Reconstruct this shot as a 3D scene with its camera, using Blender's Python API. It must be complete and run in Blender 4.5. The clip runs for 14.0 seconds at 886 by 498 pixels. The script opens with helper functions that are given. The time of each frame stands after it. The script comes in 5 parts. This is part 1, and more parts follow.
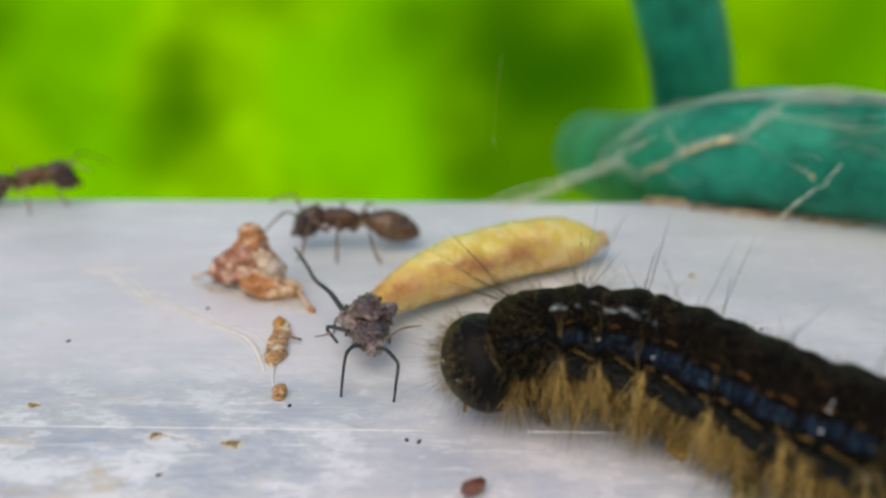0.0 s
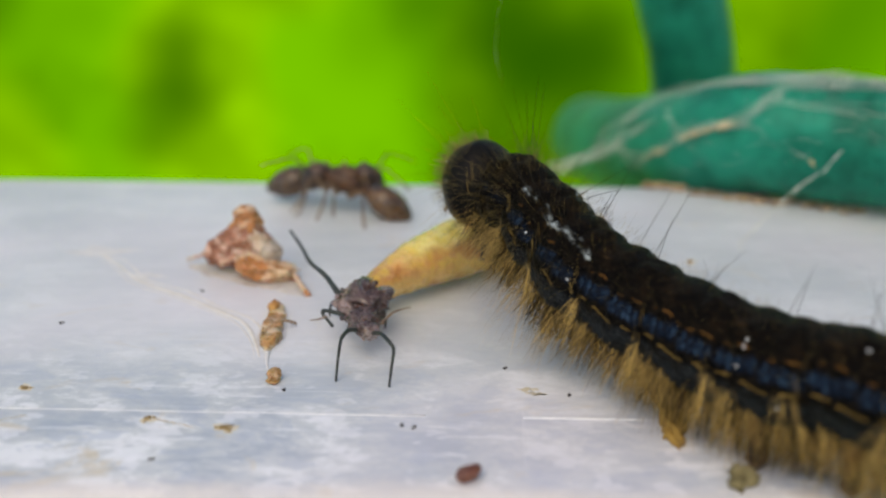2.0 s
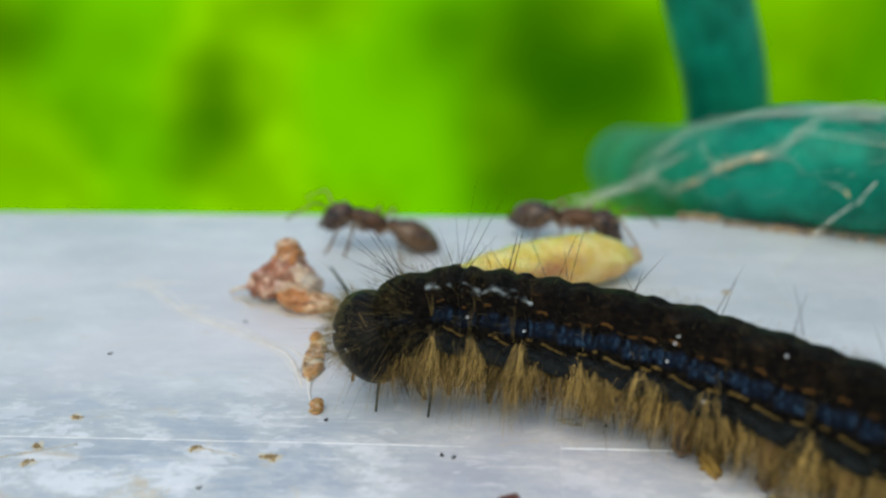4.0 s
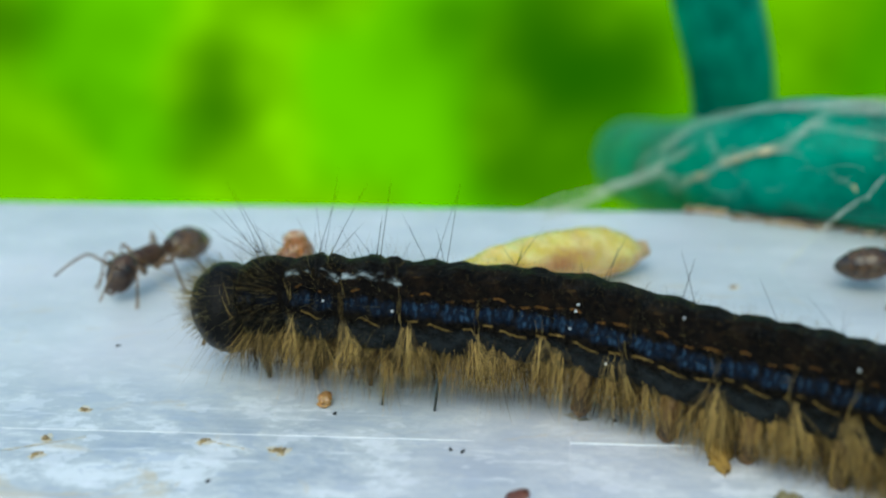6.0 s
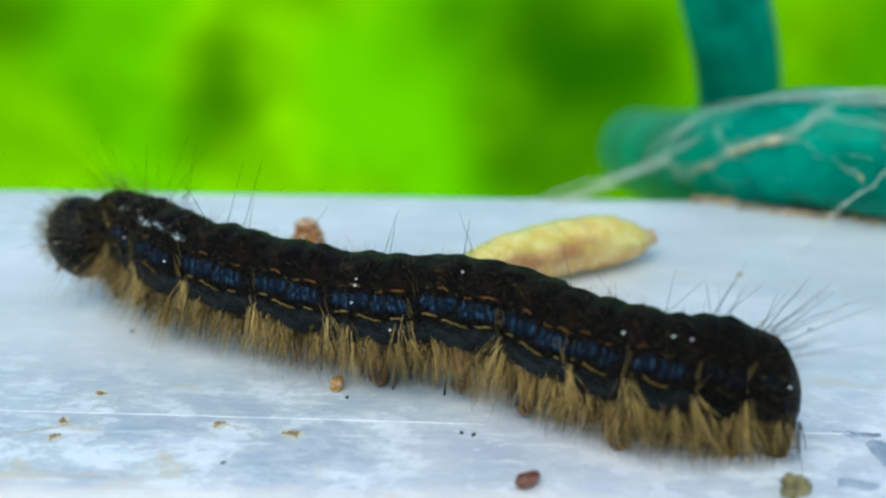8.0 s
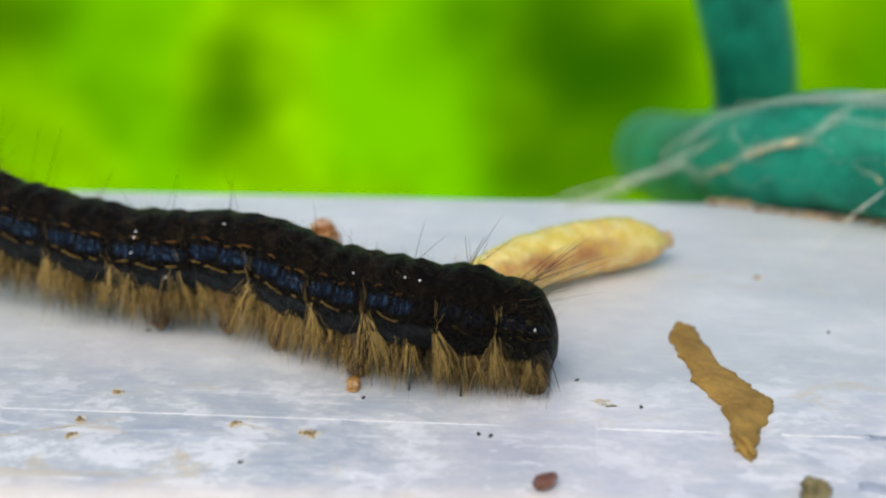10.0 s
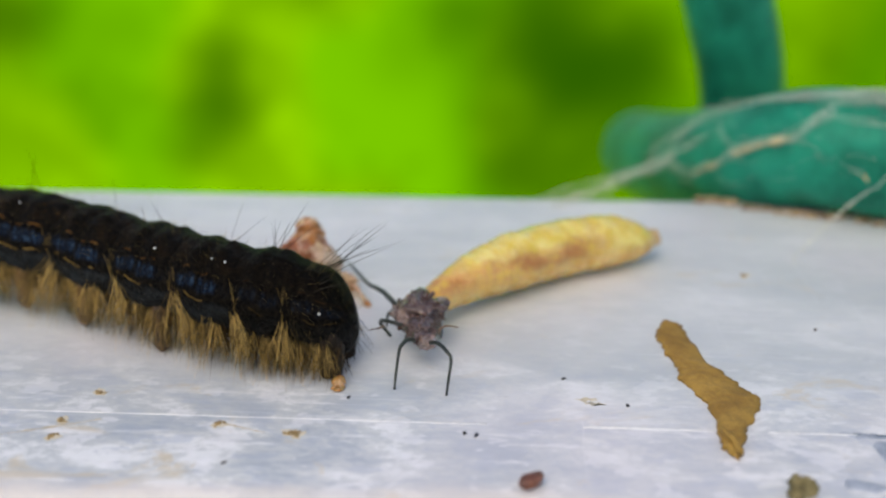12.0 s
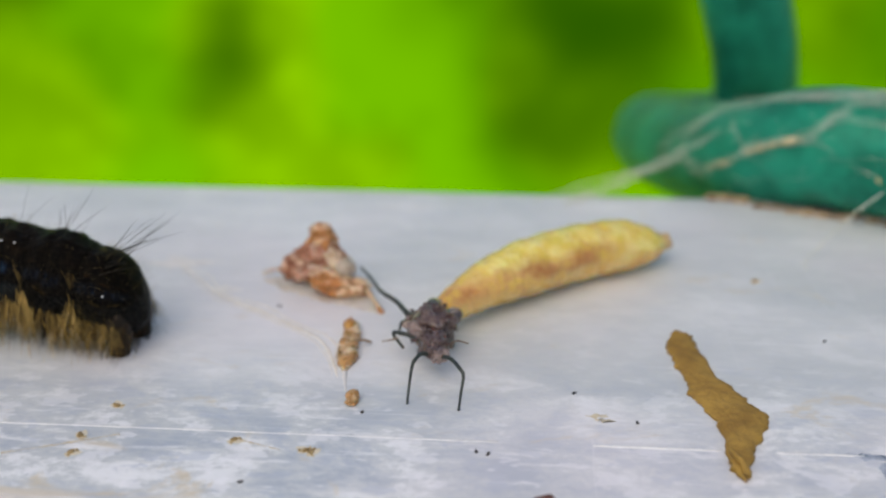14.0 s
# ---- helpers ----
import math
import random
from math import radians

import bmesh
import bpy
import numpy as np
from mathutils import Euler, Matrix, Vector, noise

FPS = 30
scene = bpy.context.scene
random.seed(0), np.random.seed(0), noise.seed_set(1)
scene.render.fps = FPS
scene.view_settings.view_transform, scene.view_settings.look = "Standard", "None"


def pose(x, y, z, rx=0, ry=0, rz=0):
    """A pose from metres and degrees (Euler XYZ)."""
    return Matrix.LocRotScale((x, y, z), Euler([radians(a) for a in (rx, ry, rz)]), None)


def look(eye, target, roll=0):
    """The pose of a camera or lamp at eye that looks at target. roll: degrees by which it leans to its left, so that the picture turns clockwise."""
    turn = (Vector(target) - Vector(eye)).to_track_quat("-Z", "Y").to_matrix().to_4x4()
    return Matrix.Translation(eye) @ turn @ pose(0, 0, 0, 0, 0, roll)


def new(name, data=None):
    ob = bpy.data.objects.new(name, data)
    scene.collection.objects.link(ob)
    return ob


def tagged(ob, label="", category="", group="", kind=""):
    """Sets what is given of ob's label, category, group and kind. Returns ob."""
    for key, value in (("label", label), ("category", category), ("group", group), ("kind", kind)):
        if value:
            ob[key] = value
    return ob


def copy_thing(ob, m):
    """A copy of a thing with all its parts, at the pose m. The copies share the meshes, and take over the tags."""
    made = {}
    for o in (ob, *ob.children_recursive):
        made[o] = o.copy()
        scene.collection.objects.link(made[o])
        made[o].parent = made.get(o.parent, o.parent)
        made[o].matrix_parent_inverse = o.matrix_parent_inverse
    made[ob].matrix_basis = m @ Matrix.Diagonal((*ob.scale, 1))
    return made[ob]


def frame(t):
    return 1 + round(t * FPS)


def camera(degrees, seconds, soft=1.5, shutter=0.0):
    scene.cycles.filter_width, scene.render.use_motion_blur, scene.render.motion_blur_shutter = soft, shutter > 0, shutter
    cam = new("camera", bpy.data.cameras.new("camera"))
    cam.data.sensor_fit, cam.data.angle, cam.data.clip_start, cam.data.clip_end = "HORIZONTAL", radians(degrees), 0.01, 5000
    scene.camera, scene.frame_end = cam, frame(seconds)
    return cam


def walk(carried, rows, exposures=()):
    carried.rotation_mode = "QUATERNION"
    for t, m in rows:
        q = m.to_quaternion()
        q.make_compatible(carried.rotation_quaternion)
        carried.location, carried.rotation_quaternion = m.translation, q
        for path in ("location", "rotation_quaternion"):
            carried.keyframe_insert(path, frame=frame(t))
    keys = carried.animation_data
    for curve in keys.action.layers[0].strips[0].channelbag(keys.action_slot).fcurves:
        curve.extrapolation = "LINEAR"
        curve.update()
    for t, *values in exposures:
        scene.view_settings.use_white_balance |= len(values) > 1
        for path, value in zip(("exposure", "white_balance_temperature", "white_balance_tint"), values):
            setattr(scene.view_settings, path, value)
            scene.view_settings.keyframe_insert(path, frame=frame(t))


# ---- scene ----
cam = camera(45, 14.0, soft=2.3)
cam.data.dof.use_dof = True
cam.data.dof.focus_distance = 0.0422
cam.data.dof.aperture_fstop = 37
MM = 0.001


def eye(x, y, z, rx, ry, rz):
    """A camera pose from millimetres and degrees."""
    return pose(x * MM, y * MM, z * MM, rx, ry, rz)


walk(cam, [
    (0, eye(-1.58, -37.72, 20.76, 68.31, 0.13, 1.48)),
    (0.5, eye(-1.62, -37.69, 20.90, 68.15, -0.14, 1.31)),
    (1, eye(-1.59, -37.46, 20.83, 67.82, -0.27, 1.44)),
    (1.5, eye(-1.64, -37.39, 20.83, 67.53, -0.44, 1.20)),
    (2, eye(-1.58, -37.34, 20.67, 67.38, -0.34, 1.50)),
    (2.5, eye(-1.81, -37.71, 21.41, 67.93, -0.20, 2.04)),
    (2.7, eye(-1.59, -37.86, 21.19, 68.87, -0.08, 2.57)),
    (4.8, eye(-2.12, -38.12, 21.55, 68.45, 0.44, 3.31)),
    (5, eye(-2.31, -37.96, 22.10, 67.79, 0.07, 3.30)),
    (5.5, eye(-2.11, -37.98, 21.81, 68.30, 0.15, 3.24)),
    (6, eye(-2.06, -38.00, 21.41, 68.23, 0.25, 3.28)),
    (6.5, eye(-1.80, -38.41, 21.70, 67.31, 0.39, 3.07)),
    (7, eye(-2.00, -38.48, 21.60, 67.50, 0.29, 3.08)),
    (7.5, eye(-2.12, -38.42, 21.53, 67.44, 0.27, 3.21)),
    (8, eye(-2.31, -38.62, 21.38, 67.85, 0.24, 3.50)),
    (8.5, eye(-2.59, -38.70, 21.18, 68.57, 0.51, 4.23)),
    (9, eye(-2.50, -38.59, 21.11, 68.21, 0.61, 4.29)),
    (9.2, eye(-2.52, -38.65, 21.28, 67.95, 0.40, 4.35)),
    (11.3, eye(-2.62, -38.42, 21.14, 68.23, 0.18, 3.93)),
    (11.5, eye(-2.58, -38.46, 21.27, 68.24, 0.41, 4.07)),
    (12, eye(-2.47, -38.33, 21.06, 68.03, 0.09, 3.52)),
    (12.5, eye(-2.54, -38.30, 21.10, 68.20, 0.26, 3.70)),
    (13, eye(-2.45, -38.39, 21.84, 67.95, 0.51, 3.85)),
    (13.5, eye(-2.46, -38.02, 22.70, 67.06, 0.15, 3.96)),
    (14, eye(-2.65, -37.65, 23.51, 65.54, 0.05, 4.09)),
], exposures=[(0, -0.24, 8250, 11), (2.5, -0.22, 8050, 10), (5.0, -0.14, 7000, -5), (6.5, -0.04, 6550, -9), (8.0, 0.04, 6450, -6), (9.0, 0.02, 7300, 2), (11.5, -0.15, 7950, 11), (13, -0.25, 8000, 11), (14, -0.33, 8050, 11)])

# ---- light: open shade under a bright sky, soft sun from high over the front left ----
world = bpy.data.worlds.new("sky")
scene.world = world
world.use_nodes = True
sky = world.node_tree.nodes.new("ShaderNodeTexSky")
sky.sky_type, sky.sun_disc = "NISHITA", False
sky.sun_elevation, sky.sun_rotation = radians(57), radians(205)
world.node_tree.links.new(sky.outputs[0], world.node_tree.nodes["Background"].inputs[0])
world.node_tree.nodes["Background"].inputs[1].default_value = 0.23
sun_lamp = bpy.data.lights.new("sun", "SUN")
sun_lamp.energy, sun_lamp.angle, sun_lamp.color = 1.25, radians(60), (1.0, 0.95, 0.87)
new("sun", sun_lamp).matrix_world = look((-0.3, -0.64, 1.1), (0, 0, 0))


# ---- materials ----
def nodes_of(name):
    m = bpy.data.materials.new(name)
    m.use_nodes = True
    return m, m.node_tree, m.node_tree.nodes["Principled BSDF"]


def calc(tree, op, a, b=None, c=None, clamp=False):
    n = tree.nodes.new("ShaderNodeMath")
    n.operation, n.use_clamp = op, clamp
    for i, v in enumerate((a, b, c)):
        if v is None:
            continue
        if isinstance(v, (int, float)):
            n.inputs[i].default_value = v
        else:
            tree.links.new(v, n.inputs[i])
    return n.outputs[0]


def noise_of(tree, coord, scale, detail=4, rough=0.6, stretch=(1, 1, 1), warp=0.0):
    mp = tree.nodes.new("ShaderNodeMapping")
    mp.inputs["Scale"].default_value = stretch
    tree.links.new(coord, mp.inputs[0])
    n = tree.nodes.new("ShaderNodeTexNoise")
    n.inputs["Scale"].default_value, n.inputs["Detail"].default_value = scale, detail
    n.inputs["Roughness"].default_value, n.inputs["Distortion"].default_value = rough, warp
    tree.links.new(mp.outputs[0], n.inputs["Vector"])
    return n.outputs["Fac"]


def step_of(tree, value, lo, hi):
    n = tree.nodes.new("ShaderNodeMapRange")
    n.interpolation_type = "SMOOTHSTEP"
    n.inputs["From Min"].default_value, n.inputs["From Max"].default_value = lo, hi
    tree.links.new(value, n.inputs["Value"])
    return n.outputs["Result"]


def mix(tree, fac, a, b):
    n = tree.nodes.new("ShaderNodeMix")
    n.data_type = "RGBA"
    for key, v in ((0, fac), (6, a), (7, b)):
        if isinstance(v, (int, float)):
            n.inputs[key].default_value = v
        elif isinstance(v, tuple):
            n.inputs[key].default_value = (*v, 1)
        else:
            tree.links.new(v, n.inputs[key])
    return n.outputs[2]


def bump_of(tree, height, strength, distance):
    n = tree.nodes.new("ShaderNodeBump")
    n.inputs["Strength"].default_value, n.inputs["Distance"].default_value = strength, distance
    tree.links.new(height, n.inputs["Height"])
    return n.outputs[0]


def coords(tree):
    return tree.nodes.new("ShaderNodeTexCoord").outputs["Object"]


def surface(name, dark, light, rough=0.5, size=0.5, bump=0.4, sss=0.0, coat=0.0, metal=0.0, spec=0.5):
    """A grained material: two scales of noise between two colours; size: the grain in millimetres."""
    m, tree, bsdf = nodes_of(name)
    co = coords(tree)
    a = noise_of(tree, co, 0.45 / (size * MM), 5, 0.65)
    b = noise_of(tree, co, 2.6 / (size * MM), 3, 0.6)
    fac = step_of(tree, calc(tree, "ADD", calc(tree, "MULTIPLY", a, 0.68), calc(tree, "MULTIPLY", b, 0.32)), 0.36, 0.64)
    tree.links.new(mix(tree, fac, dark, light), bsdf.inputs["Base Color"])
    tree.links.new(calc(tree, "MULTIPLY_ADD", b, 0.3, rough - 0.15, clamp=True), bsdf.inputs["Roughness"])
    tree.links.new(bump_of(tree, calc(tree, "ADD", a, b), bump, size * 0.4 * MM), bsdf.inputs["Normal"])
    bsdf.inputs["Metallic"].default_value = metal
    bsdf.inputs["Specular IOR Level"].default_value = spec
    if sss:
        bsdf.inputs["Subsurface Weight"].default_value = sss
        bsdf.inputs["Subsurface Radius"].default_value = (1.0, 0.6, 0.25)
        bsdf.inputs["Subsurface Scale"].default_value = 0.6 * MM
    bsdf.inputs["Coat Weight"].default_value = coat
    bsdf.inputs["Coat Roughness"].default_value = 0.2
    return m


def rail_material():
    m, tree, bsdf = nodes_of("weathered_grey_rail")
    co = coords(tree)
    xyz = tree.nodes.new("ShaderNodeSeparateXYZ")
    tree.links.new(co, xyz.inputs[0])
    big = noise_of(tree, co, 110, 4, 0.6, (0.7, 1.3, 1))
    cloud = noise_of(tree, co, 310, 7, 0.75, (0.65, 1.25, 1), 0.25)
    streak = noise_of(tree, co, 900, 5, 0.68, (0.28, 1.5, 1), 0.15)
    fleck = noise_of(tree, co, 1300, 6, 0.75, (0.8, 1.4, 1), 0.2)
    hair = noise_of(tree, co, 1500, 3, 0.6, (0.03, 2.2, 1))
    cross = noise_of(tree, co, 1300, 3, 0.6, (2.0, 0.04, 1))
    # the front strip, about the seam and below it, is the more chalked and mottled one
    front = calc(tree, "SUBTRACT", 1.0, step_of(tree, calc(tree, "MULTIPLY_ADD", big, 0.006, xyz.outputs[1]), -0.004, 0.007))
    base = mix(tree, step_of(tree, big, 0.35, 0.68), (0.585, 0.612, 0.62), (0.745, 0.755, 0.76))
    blue = calc(tree, "MULTIPLY", step_of(tree, calc(tree, "SUBTRACT", 1.0, cloud), 0.42, 0.64), calc(tree, "MULTIPLY_ADD", front, 0.82, 0.14))
    base = mix(tree, blue, base, (0.385, 0.445, 0.525))
    chalk = calc(tree, "MULTIPLY", step_of(tree, cloud, 0.53, 0.61), calc(tree, "MULTIPLY_ADD", front, 0.58, 0.18))
    base = mix(tree, chalk, base, (0.90, 0.91, 0.93))
    dash = calc(tree, "MULTIPLY", step_of(tree, streak, 0.56, 0.66), calc(tree, "MULTIPLY_ADD", front, 0.55, 0.12))
    base = mix(tree, dash, base, (0.90, 0.90, 0.92))
    spots = noise_of(tree, co, 520, 3, 0.65, (0.8, 1.3, 1))
    base = mix(tree, calc(tree, "MULTIPLY", step_of(tree, spots, 0.56, 0.60), calc(tree, "MULTIPLY_ADD", front, 0.45, 0.10)), base, (0.90, 0.90, 0.93))
    base = mix(tree, calc(tree, "MULTIPLY", calc(tree, "SUBTRACT", 1.0, step_of(tree, spots, 0.38, 0.43)), calc(tree, "MULTIPLY_ADD", front, 0.40, 0.08)), base, (0.43, 0.49, 0.59))
    dull = calc(tree, "MULTIPLY", step_of(tree, fleck, 0.58, 0.70), calc(tree, "MULTIPLY_ADD", front, 0.4, 0.10))
    base = mix(tree, dull, base, (0.38, 0.42, 0.50))
    scratch = calc(tree, "MULTIPLY", calc(tree, "ADD", step_of(tree, hair, 0.62, 0.72), step_of(tree, cross, 0.66, 0.76)), 0.42)
    base = mix(tree, scratch, base, (0.88, 0.88, 0.91))
    tan_ = calc(tree, "MULTIPLY", step_of(tree, noise_of(tree, co, 230, 5, 0.7, (0.7, 1.3, 1), 1.2), 0.58, 0.70), calc(tree, "MULTIPLY_ADD", front, 0.35, 0.35))
    base = mix(tree, tan_, base, (0.66, 0.55, 0.38))
    rosy = calc(tree, "MULTIPLY", step_of(tree, noise_of(tree, co, 60, 2, 0.5), 0.45, 0.7), 0.4)
    base = mix(tree, rosy, base, (0.82, 0.75, 0.79))
    # cream towards the front arris, with an uneven boundary
    cream_edge = calc(tree, "SUBTRACT", 1.0, step_of(tree, calc(tree, "ADD", xyz.outputs[1], calc(tree, "MULTIPLY", big, 0.003)), -0.0074, -0.0060))
    base = mix(tree, calc(tree, "MULTIPLY", cream_edge, 0.7), base, (0.86, 0.76, 0.70))
    tree.links.new(base, bsdf.inputs["Base Color"])
    tree.links.new(calc(tree, "MULTIPLY_ADD", streak, 0.3, 0.18), bsdf.inputs["Roughness"])
    high = calc(tree, "ADD", calc(tree, "MULTIPLY", streak, 0.6), calc(tree, "ADD", calc(tree, "MULTIPLY", hair, 0.3), fleck))
    tree.links.new(bump_of(tree, high, 0.4, 0.09 * MM), bsdf.inputs["Normal"])
    bsdf.inputs["Specular IOR Level"].default_value = 0.5
    return m


def cuticle(name, white=0.0, flat=0.0):
    """The caterpillar's skin: brown-black back, a slate-blue band on each flank between two squiggled orange lines, a grey lower flank."""
    m, tree, bsdf = nodes_of(name)
    co = coords(tree)
    xyz = tree.nodes.new("ShaderNodeSeparateXYZ")
    tree.links.new(co, xyz.inputs[0])
    side = calc(tree, "ABSOLUTE", xyz.outputs[1])
    turn = calc(tree, "ARCTAN2", xyz.outputs[2], side)
    wave = noise_of(tree, co, 900, 3, 0.6, (1, 0.6, 0.6))
    info = tree.nodes.new("ShaderNodeObjectInfo").outputs["Random"]
    angle = calc(tree, "MULTIPLY_ADD", calc(tree, "SUBTRACT", wave, 0.5), 0.42, turn)
    fine = noise_of(tree, co, 5200, 4, 0.7)
    coarse = noise_of(tree, co, 1500, 4, 0.65)
    ring_at = tree.nodes.new("ShaderNodeAttribute")
    ring_at.attribute_name = "along"
    length = calc(tree, "MULTIPLY", ring_at.outputs["Fac"], 0.001275)
    far = calc(tree, "ABSOLUTE", length)

    def band(centre, half, soft, at=angle):
        away = calc(tree, "ABSOLUTE", calc(tree, "SUBTRACT", at, centre))
        return calc(tree, "SUBTRACT", 1.0, step_of(tree, away, half - soft, half + soft))

    base = mix(tree, step_of(tree, fine, 0.42, 0.68), (0.0018, 0.0013, 0.001), (0.010, 0.007, 0.004))
    back = step_of(tree, angle, 0.66, 0.95)
    brown = calc(tree, "MULTIPLY", calc(tree, "MULTIPLY", back, step_of(tree, coarse, 0.44, 0.66)), 0.55)
    base = mix(tree, calc(tree, "MULTIPLY", brown, 1.0 - 0.8 * flat), base, (0.019, 0.0105, 0.0045))
    amber = calc(tree, "MULTIPLY", calc(tree, "MULTIPLY", back, step_of(tree, noise_of(tree, co, 4200, 3, 0.6, (0.5, 1, 1)), 0.60, 0.74)), 0.34)
    base = mix(tree, calc(tree, "MULTIPLY", amber, 1.0 - flat), base, (0.15, 0.085, 0.028))
    grey = calc(tree, "MULTIPLY", band(-0.36, 0.36, 0.10), calc(tree, "MULTIPLY_ADD", step_of(tree, coarse, 0.36, 0.62), 0.7, 0.3))
    base = mix(tree, calc(tree, "MULTIPLY", grey, 0.85 - 0.75 * flat), base, (0.024, 0.028, 0.031))
    # two dark breaks on each segment: a deep one at the joint, a thin one at mid-length
    ring = calc(tree, "MAXIMUM", step_of(tree, far, 0.00092, 0.00118), calc(tree, "SUBTRACT", 0.7, step_of(tree, far, 0.00003, 0.00022)), clamp=True)
    mott = noise_of(tree, co, 5200, 3, 0.6, (1.7, 1, 0.4))
    blue = calc(tree, "MULTIPLY", calc(tree, "MULTIPLY", band(0.40, 0.14, 0.08), calc(tree, "MULTIPLY_ADD", step_of(tree, mott, 0.34, 0.64), 0.7, 0.3)), calc(tree, "MULTIPLY_ADD", ring, -0.9, 1.0))
    base = mix(tree, calc(tree, "MULTIPLY", blue, 1.0 - 0.93 * flat - 0.4 * white), base, (0.006, 0.015, 0.034))
    pale = calc(tree, "MULTIPLY", calc(tree, "MULTIPLY", band(0.42, 0.13, 0.06), step_of(tree, mott, 0.52, 0.68)), calc(tree, "MULTIPLY_ADD", ring, -0.9, 1.0))
    base = mix(tree, calc(tree, "MULTIPLY", pale, 0.75 - 0.7 * flat - 0.45 * white), base, (0.042, 0.084, 0.145))
    broken = calc(tree, "MULTIPLY_ADD", calc(tree, "SUBTRACT", info, 0.5), 0.08, noise_of(tree, co, 1900, 4, 0.7))
    inside = calc(tree, "SUBTRACT", 1.0, step_of(tree, far, 0.00085, 0.00105))
    for centre, lo, slope, wide, share, tint in ((0.67, 0.47, -50.0, 0.011, 0.5, (0.40, 0.18, 0.045)), (0.10, 0.46, -75.0, 0.012, 0.6, (0.54, 0.33, 0.10))):
        swing = calc(tree, "MULTIPLY", calc(tree, "SINE", calc(tree, "MULTIPLY_ADD", info, 1.2, calc(tree, "MULTIPLY", length, 4600.0))), 0.045)
        jitter = calc(tree, "MULTIPLY", calc(tree, "SUBTRACT", fine, 0.5), 0.10)
        at = calc(tree, "ADD", calc(tree, "ADD", calc(tree, "MULTIPLY_ADD", length, slope * -1.0, turn), swing), jitter)
        line = calc(tree, "MULTIPLY", calc(tree, "MULTIPLY", band(centre, wide, 0.020, at), inside), step_of(tree, broken, lo, lo + 0.08))
        base = mix(tree, calc(tree, "MULTIPLY", line, share * (1.0 - 0.95 * flat)), base, tint)
    if white:
        streak = noise_of(tree, co, 6500, 4, 0.75, (0.35, 1, 1))
        patch = calc(tree, "MULTIPLY", band(1.02, 0.07, 0.04), calc(tree, "MULTIPLY", step_of(tree, noise_of(tree, co, 900, 3, 0.6, (0.6, 1, 1)), 0.42, 0.54), step_of(tree, streak, 0.36, 0.56)))
        base = mix(tree, calc(tree, "MULTIPLY", patch, white), base, (0.50, 0.57, 0.58))
    tree.links.new(base, bsdf.inputs["Base Color"])
    tree.links.new(calc(tree, "MULTIPLY_ADD", fine, 0.34, calc(tree, "MULTIPLY_ADD", back, 0.15, 0.12)), bsdf.inputs["Roughness"])
    tree.links.new(bump_of(tree, calc(tree, "ADD", fine, coarse), 0.8, 0.16 * MM), bsdf.inputs["Normal"])
    bsdf.inputs["Specular IOR Level"].default_value = 0.04
    return m


def hair_material(name, root, tip, reach, rough=0.45):
    """Hair that varies from strand to strand."""
    m, tree, bsdf = nodes_of(name)
    isl = tree.nodes.new("ShaderNodeNewGeometry").outputs["Random Per Island"]
    tree.links.new(mix(tree, calc(tree, "POWER", isl, reach), root, tip), bsdf.inputs["Base Color"])
    bsdf.inputs["Roughness"].default_value = rough
    bsdf.inputs["Specular IOR Level"].default_value = 0.2
    return m


